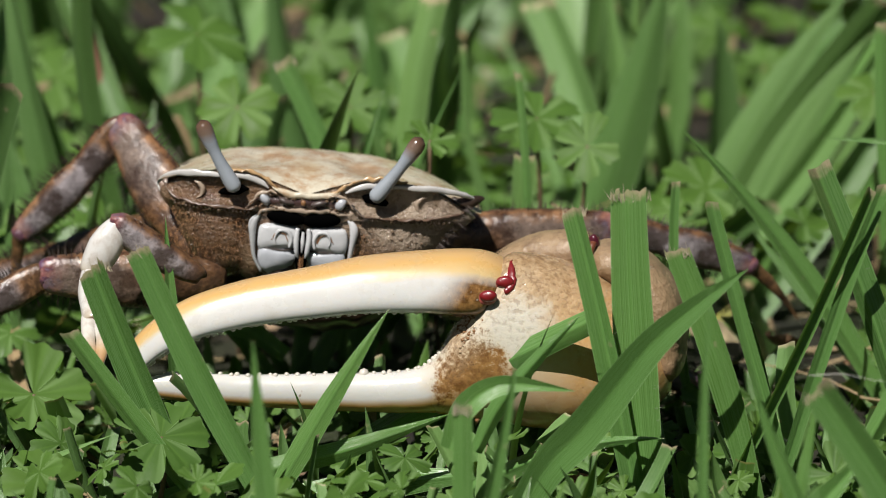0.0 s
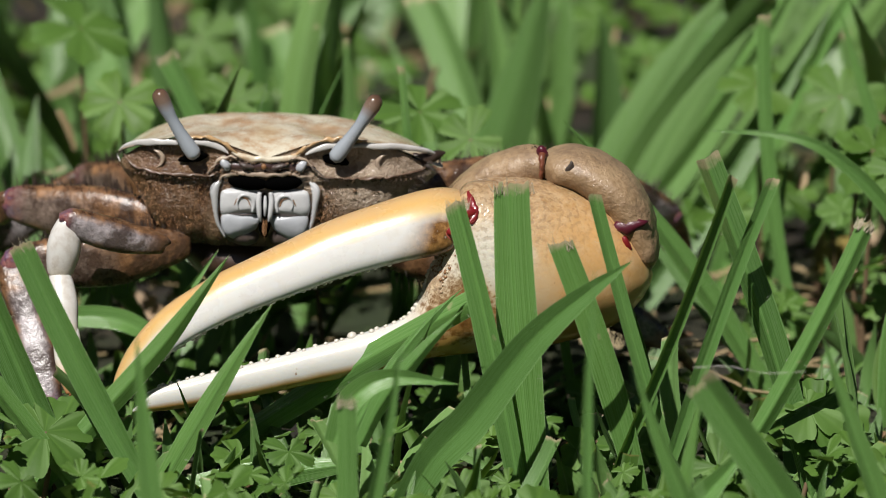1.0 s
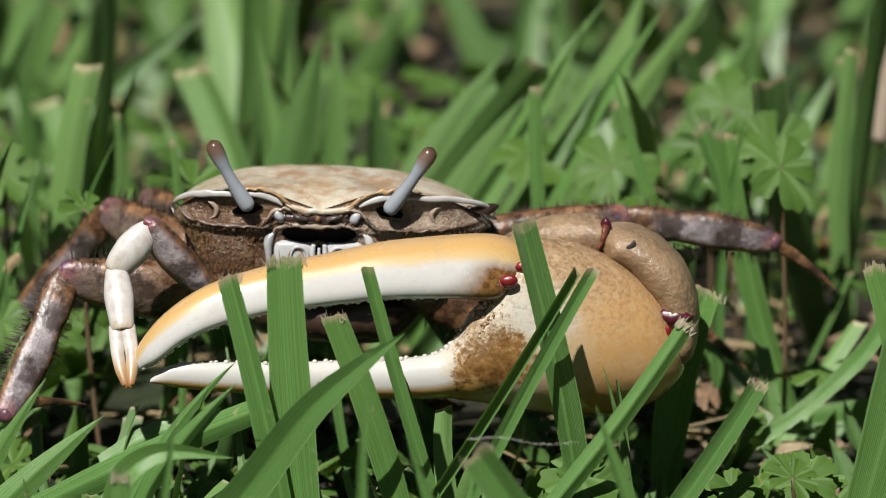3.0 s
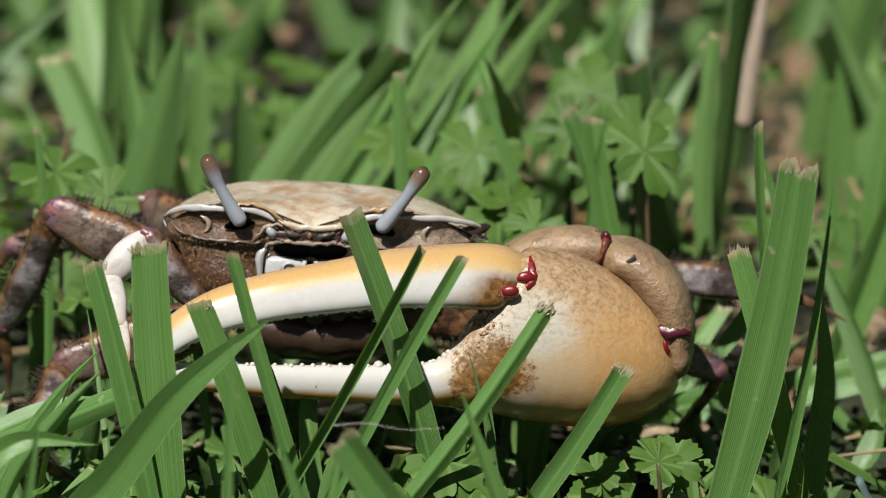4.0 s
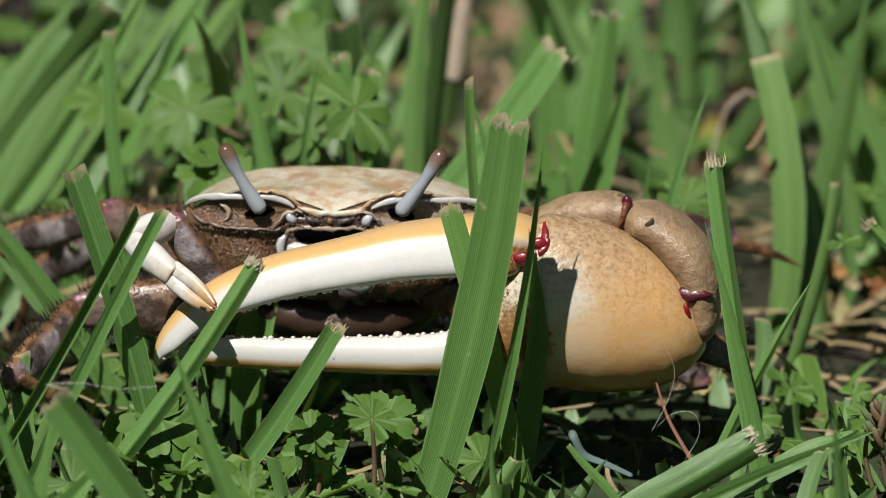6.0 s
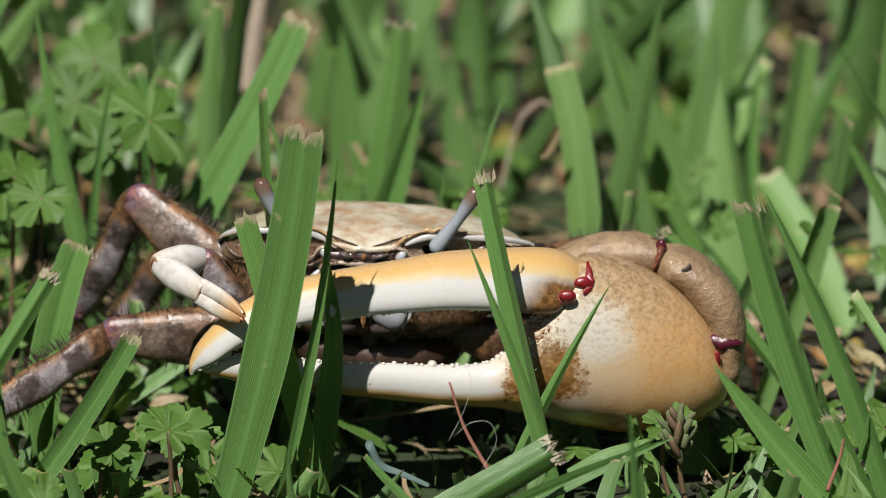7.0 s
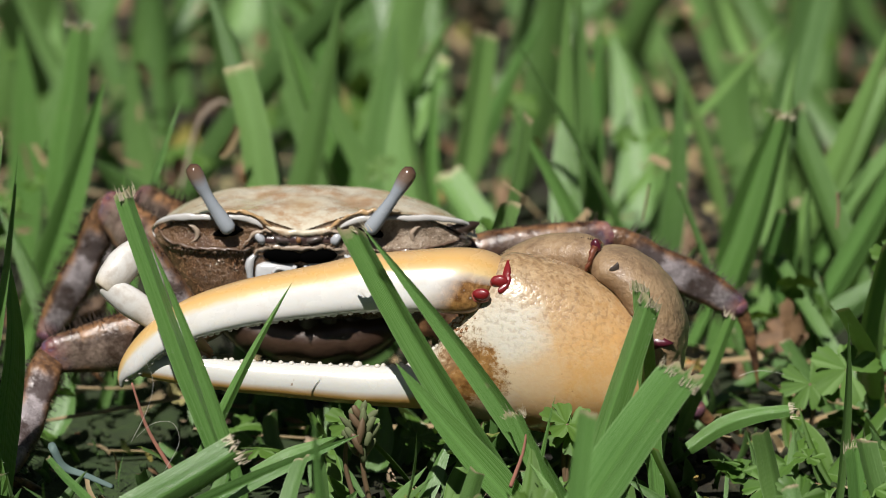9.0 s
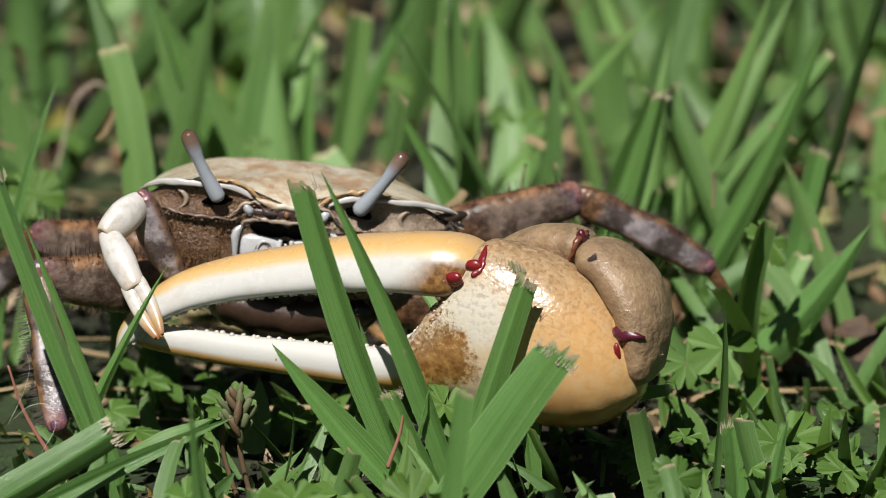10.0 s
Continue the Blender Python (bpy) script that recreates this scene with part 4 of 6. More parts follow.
        part("lower_plate", blob("lower_plate", (cx - sgn * 0.2, 1.0, 17.6), (2.0, 1.3, 1.3), WET, 0.1, sgn * 10), crab, "wet grey plate under the mouth")
        part("mouth_fringe", bristles("mouth_fringe", [((mid + sgn * 0.25, -0.9, 20.0 - 0.3 * k), (mid - sgn * 0.1, -1.2, 19.1 - 0.3 * k)) for k in range(6)], RUST, 0.07), crab)
    part("palp_finger", loft("palp_finger", [(mid, 22.6, -0.95, 0.16, 0.2), (mid + 0.02, 21.4, -1.2, 0.22, 0.26), (mid, 20.3, -1.2, 0.06, 0.1)], MOUTH_WHITE, 18, 12), crab)
    # fills in the leg bases; its dark brown also holds the shade there
    part("belly", loft("belly", [(-9, 15.0, 9, 1.5, 4), (-5, 13.6, 8.5, 3.0, 6), (2, 12.9, 8.5, 3.6, 6.5), (8, 13.4, 9, 3.2, 6), (12, 15.0, 9.5, 1.5, 4)], UNDERSIDE_SHADED, 30, 24, False, 2.2, 0.6, 0.5), crab, "wet brown underside between the legs, darkened for the shade there")
    # pale ridged breast plates under the body, seen through the gape of the claw; dark grey stands for their shade
    for k in range(5):
        part("breast_plate", blob("breast_plate", (1.0 + k * 2.3, 4.0 + 0.5 * k, 15.6 - 0.25 * k), (1.3, 1.3, 2.4), WET, 0.12, -14), crab, "ridged breast plate in wet grey, darkened for its shade")
    part("corner_spine", loft("corner_spine", [(16.6, 26.6, 2.6, 0.4, 0.5), (18.0, 26.4, 2.8, 0.8, 0.9), (19.4, 26.7, 3.2, 0.6, 0.7), (20.5, 27.1, 3.6, 0.1, 0.2)], CORNER, 24, 16, False, 2.0, 0.3, 1.0), crab, "dark bristly corner of the body")
    rng = random.Random(4)
    hairs = []
    for _ in range(2200):
        x, z = rng.uniform(-15, 15), rng.uniform(18.6, 24.0)
        if abs(x + 0.7) < 5.9:
            continue
        y = front_line(x, 15.5 + 0.35 * (z - 20), -0.5, 20)
        hairs.append(((x, y + 0.5, z), (x + rng.uniform(-0.15, 0.15), y - rng.uniform(0.1, 0.3), z - rng.uniform(0.2, 0.45))))
    part("face_hair", bristles("face_hair", hairs, RUST, 0.022), crab, "short brown velvet of hairs")
    hairs = []
    for _ in range(150):
        f = rng.random()
        x, z = 18.9 - 3.4 * f, 26.6 - 5.5 * f
        hairs.append(((x - 0.4, rng.uniform(0, 4), z), (x + rng.uniform(0.2, 1.1), rng.uniform(-0.6, 3.4), z - rng.uniform(0.0, 0.9))))
    part("edge_hair", bristles("edge_hair", hairs, HAIR, 0.05), crab, "dark bristles along the body's corner")
    # beads of water that catch the sun
    for _ in range(180):
        kind = rng.random()
        if kind < 0.35:
            x, z = rng.uniform(-5.6, 5.0), rng.choice((25.25, 26.4)) + rng.gauss(0, 0.2)
        elif kind < 0.6:
            x, z = rng.choice((-1, 1)) * rng.uniform(6, 15), 24.6 + rng.gauss(0, 0.2)
        elif kind < 0.72:
            x, z = rng.choice((-1, 1)) * rng.uniform(5.5, 7.0), rng.uniform(21, 24)
        else:
            x, z = rng.choice((-1, 1)) * rng.uniform(7, 14), rng.uniform(19.5, 24.4)
        r = rng.uniform(0.12, 0.27)
        near = skin[skin[:, 1] < 8]
        y = near[np.argmin((near[:, 0] - x) ** 2 + (near[:, 2] - z) ** 2), 1] if not (abs(x) < 6 and z > 25) else -0.75
        part("water_bead", blob("water_bead", (x, y + r * 0.35, z), (r, r, r * 0.8), BEAD, 0, 0, 10), crab)


build_body()


# ---- the huge claw: its own space has the red knuckle at the origin, fingers towards -x ----
U, V, SINK = 0.0640, 0.0632, 0.242


def claw_station(px, top, low, depth, y):
    return ((px - 902) * U, (438 - (top + low) / 2) * V - SINK * y, y, (low - top) / 2 * V, depth)


def claw_place(x, y, d):
    return ((x - 902) * U, d, (438 - y) * V - SINK * d)


def build_big_claw():
    edge = [(298, 684, 690, 0.3, -2.6), (330, 656, 693, 0.9, -2.3), (400, 643, 695, 1.25, -1.8), (500, 633, 691, 1.5, -1.0), (600, 620, 684, 1.7, -0.2), (700, 606, 677, 1.9, 0.6), (785, 587, 668, 2.3, 1.4), (824, 550, 664, 3.0, 2.1),
            (845, 505, 664, 3.7, 2.7), (868, 472, 664, 4.4, 3.3), (892, 418, 664, 4.9, 3.8), (920, 364, 665, 5.5, 4.4), (965, 356, 668, 6.4, 5.2), (1020, 362, 669, 7.0, 6.0), (1080, 380, 665, 7.1, 6.6), (1130, 408, 655, 6.6, 7.0), (1170, 440, 637, 5.7, 7.2), (1200, 482, 612, 4.4, 7.2), (1222, 528, 585, 2.4, 7.0), (1230, 552, 570, 0.8, 6.9)]
    hand = part("large_claw", loft("large_claw", [claw_station(*e) for e in edge], PALM, 120, 56, True, 2.15, 0.14, 0.5), crab, "huge swollen claw hand, cream and orange with a brown grained top")
    # movable finger, turning on the knuckle
    mid = [(277, 696, 3, 0.3, -2.0), (280, 676, 11, 0.75, -2.3), (298, 647.3, 22.3, 1.18, -2.6), (338, 597.8, 28.7, 1.56, -2.5), (398, 552.6, 34.6, 1.88, -2.0), (480, 515.1, 38.1, 2.12, -1.3), (545, 493.0, 40.0, 2.32, -0.7), (614, 471.8, 42.8, 2.5, -0.1), (690, 448.9, 46.9, 2.74, 0.6), (787, 429.7, 50.7, 2.99, 1.5), (845, 421.4, 53.4, 3.13, 2.1), (880, 418.5, 52.5, 3.18, 2.7), (905, 419, 46, 3.0, 3.2), (926, 423, 34, 2.4, 3.8)]
    st = [((x - 902) * U, (438 - y) * V - SINK * (d - 0.3), d - 0.3, h * V, w) for x, y, h, w, d in mid]
    finger = part("movable_finger", loft("movable_finger", st, FINGER, 100, 40, False, 2.5, 0.0, 1.0, 0.4), hand, "long curved white finger with an orange upper edge")
    # rows of blunt teeth along both biting edges
    rng = random.Random(3)
    for k in range(46):
        f = k / 45
        p = spline(st, 101)[int(6 + f * 62)]
        q = spline(st, 101)[int(7 + f * 62)]
        t = (q - p)[:2]
        t /= np.linalg.norm(t) + 1e-9
        r = 0.3 + 0.1 * rng.random()
        part("tooth", blob("tooth", (p[0] + t[1] * p[3] * 0.98, p[2] - 0.4 * p[3] + rng.uniform(-0.2, 0.2), p[1] - t[0] * p[3] * 0.98), (r, r * 1.1, r), TOOTH, 0.1, 0, 8), finger)
    low = spline([claw_station(*e) for e in edge], 201)
    for k in range(44):
        p = low[int(14 + k * 1.75)]
        r = 0.27 + 0.1 * rng.random() + (0.32 if k == 22 else 0)
        part("tooth", blob("tooth", (p[0], p[2] + rng.uniform(-0.3, 0.3), p[1] + p[3] * 0.98), (r, r * 1.1, r), TOOTH, 0.1, 0, 8), hand)
    # wine-red membranes of the joints
    table = np.array([claw_station(*e) for e in edge])

    def on_hand(px, py, out=0.0):
        """A place on the hand's near flank."""
        x = (px - 902) * U
        zc, yc, hh, hd = (np.interp(x, table[:, 0], table[:, k]) for k in (1, 2, 3, 4))
        z = (438 - py) * V - SINK * yc
        f = min(0.999, abs(z - zc) / hh)
        return x, yc - hd * (1 - f ** 2.15) ** (1 / 2.15) - out, z

    seam = [on_hand(*p) for p in ((929, 366), (932, 372), (936, 382), (940, 393), (938, 404), (931, 412))]
    part("red_joint", loft("red_joint", [(x, z, y - 0.12, h, 0.3) for (x, y, z), h in zip(seam, (0.4, 0.46, 0.46, 0.42, 0.4, 0.36))], RED, 30, 12, False, 2.4, 0.25, 2.0), hand, "wine-red seam across the hand")
    # rough grains round the gape
    for k in range(70):
        f = rng.random()
        x, y, z = on_hand(884 - 26 * f + rng.gauss(0, 9), 452 + 70 * f + rng.gauss(0, 10), -0.05)
        r = rng.uniform(0.1, 0.24)
        part("tubercle", blob("tubercle", (x, y, z), (r, r, r * 0.9), RUST if rng.random() < 0.6 else PALM, 0.2, 0, 8), hand)
    for x, y, rx, rz, d, turn in ((903, 440, 16, 11, -0.85, 14), (927, 412, 17, 11, 0.55, 6)):
        part("red_joint", blob("red_joint", claw_place(x, y, d), (rx * U, 0.55, rz * V), RED, 0.12, turn), hand, "wine-red joint membrane")
        part("red_skirt", blob("red_skirt", claw_place(x - 3, y + 5, d + 0.2), (rx * 1.25 * U, 0.4, rz * 0.95 * V), BLUSH, 0.25, turn), hand, "pale red skin round the joint")
    part("red_joint", blob("red_joint", claw_place(1203, 474, 4.6), (30 * U, 0.8, 15 * V), WINE, 0.5, 8), hand, "orange-red wrist membrane")
    part("red_joint", blob("red_joint", on_hand(1194, 496, 0.0), (0.45, 0.35, 0.95), RED, 0.4, 16), hand, "orange-red wrist membrane")
    # wrist and arm behind the hand
    mid = [(1062, 345, 20, 2.5, 10.5), (1085, 348, 33, 4.2, 10.3), (1130, 360, 40, 5.0, 10.0), (1176, 398, 43, 5.4, 9.6), (1204, 446, 40, 5.0, 9.0), (1216, 492, 33, 4.4, 8.4), (1222, 530, 24, 3.4, 7.6), (1216, 556, 10, 1.6, 7.2)]
    wrist = part("claw_wrist", loft("claw_wrist", [((x - 902) * U, (438 - y) * V - SINK * d, d, h * V, w) for x, y, h, w, d in mid], TAN_SHELL, 60, 32, False, 2.2, 0.25, 0.8), hand, "tan pitted wrist segment")
    mid = [(880, 400, 18, 2.0, 12.6), (915, 378, 30, 2.8, 12.4), (970, 352, 36, 3.2, 12.0), (1030, 340, 36, 3.3, 11.4), (1062, 340, 30, 3.0, 10.9), (1075, 343, 12, 1.5, 10.6)]
    part("claw_arm", loft("claw_arm", [((x - 902) * U, (438 - y) * V - SINK * d, d, h * V, w) for x, y, h, w, d in mid], TAN_SHELL, 44, 28, False, 2.3, 0.25, 0.8), hand, "tan arm segment of the claw")
    part("red_joint", loft("red_joint", [((x - 902) * U, (438 - y) * V - SINK * d, d, h * V, w) for x, y, h, w, d in ((1068, 310, 5, 0.6, 9.9), (1066, 322, 6, 0.7, 8.6), (1062, 345, 5, 0.6, 7.9), (1058, 366, 3, 0.4, 8.0))], JOINT, 18, 12, False, 2.0, 0.4, 1.5), hand, "rust-red arm joint")
    part("red_joint", blob("red_joint", claw_place(1066, 320, 8.9), (0.6, 0.5, 0.9), WINE, 0.3, 20), hand)
    part("dark_scar", blob("dark_scar", claw_place(1113, 354, 5.75), (0.42, 0.14, 0.8), HAIR, 1.6, 20), hand, "dark chip in the wrist")
    hairs = []
    for _ in range(160):
        f = rng.random()
        x, y = 880 + 180 * f, 372 - 66 * f ** 0.7
        root = np.array(claw_place(x, y + 4, 11.6 - 1.5 * f))
        hairs.append((root, root + np.array((rng.uniform(-0.3, 0.3), -0.2, rng.uniform(0.4, 0.9)))))
    part("arm_hair", bristles("arm_hair", hairs, HAIR, 0.035), hand)
    return hand, finger


large_claw, movable_finger = build_big_claw()


# ---- limbs in rigid segments; each mesh runs from its joint along +x ----
def segment(name, length, radii, material, parent, label="", depth=0.75, hairs=0, bend=0.0, seed=1):
    smooth = material in (SMALL_WHITE, SMALL_TIP)
    n = len(radii) - 1
    st = [(length * k / n, bend * math.sin(math.pi * k / n), 0, r, r * depth) for k, r in enumerate(radii)]
    st = [(-0.035 * length, 0, 0, radii[0] * 0.5, radii[0] * 0.5 * depth)] + st + [(1.03 * length, 0, 0, radii[-1] * 0.5, radii[-1] * 0.5 * depth)]
    ob = part(name, loft(name, st, material, 40, 22, False, 2.1 if smooth else 2.6, 0.05 if smooth else 0.25, 0.8), parent, label)
    if hairs:
        rng = random.Random(seed)
        rows = []
        for _ in range(hairs):
            f = rng.uniform(0.1, 0.98)
            r = np.interp(f * n, range(n + 1), radii)
            a = rng.choice((1.57, -1.57)) + rng.gauss(0, 0.35)
            root = (length * f, math.cos(a) * r * depth * 0.95, math.sin(a) * r * 0.95)
            rows.append((root, (root[0] + rng.uniform(0.0, 0.5), root[1] * 1.3, root[2] + math.copysign(rng.uniform(0.5, 2.1), root[2]))))
        ob_h = bristles("leg_hair", rows, HAIR, 0.065)
        ob["hair"] = 1
        return ob, ob_h
    return ob, None


UPPER, SHIN, TOE = 20.0, 18.0, 9.5


def build_leg(seed, longer=0.0):
    upper, h1 = segment("walking_leg", UPPER + longer, (1.6, 2.6, 3.3, 3.4, 3.1, 2.6, 2.0), LEG_SHELL, crab, "brown hairy walking leg with purple joints", 0.62, 320, 0.3, seed)
    shin, h2 = segment("shin", SHIN, (1.5, 1.95, 2.0, 1.8, 1.95, 2.15, 2.1, 1.9, 1.65, 1.15), SHIN_SHELL, upper, "grey-brown shin with a purple end", 0.6, 320, 0.35, seed + 1)
    toe, _ = segment("leg_tip", TOE, (0.8, 0.72, 0.52, 0.34, 0.06), CLAW_TIP, upper, "pointed reddish leg tip", 0.7, 0, 0.35, seed + 2)
    for owner, at, size in ((upper, UPPER + longer, 1.5), (shin, SHIN, 1.0)):
        part("joint", blob("joint", (at - 0.1, -0.1, 0.1), (size * 0.9, size * 0.8, size), KNEE, 0.25, 0, 16), owner, "mottled purple-red joint")
    # the bristles belong to their segments' meshes
    for ob, h in ((upper, h1), (shin, h2)):
        bm = bmesh.new()
        bm.from_mesh(ob.data)
        bm.from_mesh(h)
        for f in bm.faces:
            if len(f.verts) == 3 and not f.smooth:
                f.material_index = 1
        bm.to_mesh(ob.data)
        bm.free()
        ob.data.materials.append(HAIR)
        del ob["hair"]
    return upper, shin, toe


legs = {name: build_leg(10 * k + 3, 5.0 if name == "C" else 0.0) for k, name in enumerate(("A", "B", "C", "D", "E", "F"))}
small_arm, _ = segment("small_claw", 11.0, (1.1, 1.6, 1.9, 1.85, 1.5), SHIN_SHELL, crab, "small feeding claw on a grey-brown arm", 0.8, 0, 0.3)
small_wrist, _ = segment("wrist", 6.4, (1.2, 1.8, 1.95, 1.75, 1.25), SMALL_WHITE, small_arm, "smooth white wrist", 0.8)
small_hand, _ = segment("hand", 7.5, (1.1, 1.55, 1.7, 1.5, 1.3), SMALL_WHITE, small_arm, "white hand with brown finger tips", 0.75)
for owner, at, size in ((small_wrist, 6.2, 1.15), (small_hand, 7.4, 1.0)):
    part("joint", blob("joint", (at, 0, 0), (0.45, size * 0.9, size * 0.95), JOINT, 0.2, 0, 14), owner, "rust-brown joint")
small_fingers = []
for bend in (0.35, -0.35):
    f, _ = segment("finger", 7.0, (0.95, 0.85, 0.75, 0.68, 0.42), SMALL_TIP, small_arm, "slender white finger with a brown tip", 0.7, 0, bend)
    small_fingers.append(f)


# ---- grass and weeds ----
blade_count = itertools.count()


def grass(s0, d0, s1, d1, z1, width, bow=0.0, cut=0):
    """One grass leaf of its own, from its root at (s0, d0) to its end at (s1, d1, z1)."""
    rng = random.Random(next(blade_count))
    if d0 > 60:
        width *= 0.85
    if d0 > 40 and rng.random() < 0.6:
        cut = 0
    root, end = spot(s0, d0, -1.5), spot(s1, d1, z1)
    axis = end - root
    length = axis.length * 1000
    bow = bow or rng.choice((-1, 1)) * rng.uniform(0.4, 1.0) * length / (22 if d0 > 0 else 50)
    droop = rng.uniform(-3, 3) * length / (40 if d0 > 0 else 60)
    verts, faces, along, uvs = blade_shape(length, width, bow, cut, rng, droop=droop, fold=rng.choice((-1, 1)) * (rng.uniform(0.05, 0.16) if width > 4.5 else rng.uniform(0.12, 0.5)))
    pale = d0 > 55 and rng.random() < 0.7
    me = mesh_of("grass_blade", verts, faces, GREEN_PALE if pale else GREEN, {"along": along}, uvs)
    zaxis = axis.normalized()
    # the leaf's flat side turns towards the path with some scatter
    flat = Vector((math.sin(s0 / RANGE + (0.35 if width > 4.5 else rng.gauss(0.1, 0.55))), math.cos(s0 / RANGE), 0))
    xaxis = flat.cross(zaxis).normalized()
    if xaxis.x < 0:
        xaxis = -xaxis
    yaxis = zaxis.cross(xaxis)
    m = Matrix((xaxis, yaxis, zaxis)).transposed().to_4x4()
    m.translation = root
    ob = new("grass_blade", me)
    ob.matrix_basis = m
    # torn fibres at a mown end, and the fine hairs along the edges of the near leaves
    if cut >= 2:
        fibres = []
        for _ in range(8 + 6 * cut):
            u = rng.uniform(-0.48, 0.48)
            z = length + rng.uniform(-0.4, 0.05) * width * 0.3
            fibres.append(((u * width, droop, z - 0.8), (u * width + rng.gauss(0, 0.25), droop + rng.gauss(0, 0.3), z + rng.uniform(0.1, 0.75) * (1 if rng.random() < 0.8 else 2.2))))
        part("torn_end", bristles("torn_end", fibres, TORN, 0.075), ob, "bleached torn fibres")
    if -32 < d0 < 20:
        hairs = []
        for _ in range(int(length * 0.8)):
            v, side = rng.uniform(0.05, 0.97), rng.choice((-1, 1))
            x = side * 0.49 * width * (1.0 if cut else max(0.15, 1 - max(0, (v - 0.35) / 0.65) ** 1.7)) + bow * 4 * v * (1 - v)
            y = droop * v * v
            hairs.append(((x - side * 0.12 * width, y, v * length), (x + side * rng.uniform(0.1, 0.4), y + rng.gauss(0, 0.15), v * length + rng.uniform(0.0, 0.35))))
        part("edge_down", bristles("edge_down", hairs, DOWN, 0.011), ob, "fine pale hairs along the edges")
    end_word = ("pointed tip", "nipped tip", "mown, frayed tip", "torn, bleached mown tip")[cut]
    return tagged(ob, f"{'broad' if width > 3.2 else 'narrow'} green grass blade with a {end_word}", "grass blade", "grass blades round the crab")


def leaf(points, width, cut=0, yaw=None):
    """A curving grass leaf that follows points (s, d, z) from its root to its end."""
    rng = random.Random(900 + next(blade_count))
    rows = spline(points, 22)
    spine = [spot(*r) * 1000 for r in rows]
    root = spine[0].copy()
    turned, fold, nu = rng.gauss(0, 0.3), rng.choice((-1, 1)) * rng.uniform(0.12, 0.4), 11
    yaw = turned if yaw is None else yaw
    jag = [rng.gauss(-0.2, 0.5) for _ in range(nu)]
    verts, along, uvs, run = [], [], [], 0.0
    for i, p in enumerate(spine):
        v = i / 21
        way = (spine[min(i + 1, 21)] - spine[max(i - 1, 0)]).normalized()
        run += (p - spine[i - 1]).length if i else 0.0
        face = Vector((math.sin(rows[i][0] / RANGE + yaw), -math.cos(rows[i][0] / RANGE + yaw), 0.25))
        side = way.cross(face).normalized()
        out = side.cross(way)
        w = width * (0.75 + 0.25 * min(1, v * 3)) * ((1 - 0.8 * max(0, v - 0.5)) if cut else (1 - max(0, (v - 0.35) / 0.65) ** 1.7)) + 0.03
        for j in range(nu):
            u = j / (nu - 1)
            q = p - root + side * (u - 0.5) * w + out * (fold * abs(u - 0.5) * w * 1.5)
            if cut and i == 21:
                q += way * jag[j] * 0.1 * cut * width
            verts.append(q)
            along.append(v if cut else v * 0.985)
            uvs.append((u, run / max(width, 0.1)))
    faces = [(i * nu + j, i * nu + j + 1, (i + 1) * nu + j + 1, (i + 1) * nu + j) for i in range(21) for j in range(nu - 1)]
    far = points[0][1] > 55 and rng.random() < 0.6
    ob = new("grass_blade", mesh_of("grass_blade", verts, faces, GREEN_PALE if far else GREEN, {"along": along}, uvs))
    ob.location = root * MM
    if cut >= 2:
        end, way = spine[-1] - root, (spine[-1] - spine[-2]).normalized()
        fibres = []
        for _ in range(10):
            q = end + side * rng.uniform(-0.48, 0.48) * width - way * 0.4
            fibres.append((q, q + way * rng.uniform(0.5, 1.3) + side * rng.gauss(0, 0.25)))
        part("torn_end", bristles("torn_end", fibres, TORN, 0.075), ob, "bleached torn fibres")
    return tagged(ob, f"curving {'broad' if width > 3.2 else 'narrow'} green grass blade with a {'torn, mown' if cut > 1 else 'nipped' if cut else 'pointed'} tip", "grass blade", "grass blades round the crab")


def weed(s, d, z, size, lean=0.9):
    """A lobed weed leaf on its own stalk."""
    rng = random.Random(int(s * 10) + int(d))
    verts, faces, along, uvs = weed_shape(size * (0.5 if d < 20 else 0.42), rng, rng.choice((5, 5, 5, 7)), rng.uniform(-0.05, 0.2), rng.uniform(0.3, 0.5) if d < 20 else rng.uniform(0.5, 0.85))
    plant = tagged(new("weed_leaf"), "green lobed weed leaf on a thin hairy stalk", "weed", "weed leaves")
    plant.matrix_basis = Matrix.Translation(spot(s, d, 0))
    up = Vector((rng.uniform(-0.35, 0.35), -rng.uniform(0.35, 1.0) * lean, rng.uniform(0.5, 0.9)))
    m = up.to_track_quat("Z", "Y").to_matrix().to_4x4() @ pose(0, 0, 0, 0, 0, rng.uniform(0, 360))
    m.translation = Vector((0, 0, z * MM))
    part("leaf", mesh_of("leaf", verts, faces, GREEN_WEED, {"along": along}, uvs), plant, "", m)
    stem = [(rng.uniform(-2, 2), -3.0, 0.0, 0.3, 0.3), (rng.uniform(-1, 1), z * 0.5, 0.8, 0.28, 0.28), (0, z, 0, 0.22, 0.22)]
    part("stalk", loft("stalk", stem, STEM, 12, 8), plant)
    return plant


swaying_blade = grass(55.7, -24, 42.5, -24, 38.0, 3.33, cut=1)
pushed_blade = grass(158.3, -26, 138.5, -26, 34.0, 3.99, cut=2)
face_blade = grass(-29.6, -7, -31.7, -7, 28.2, 1.98)
crossing_blade = grass(-14.4, -7, 4.1, -7, 36.2, 3.22, cut=1)
grass(23.7, -29, 20.8, -29, 36.0, 5.29, cut=3)
grass(22.6, -29, 14.6, -29, 33.9, 2.77, cut=2)
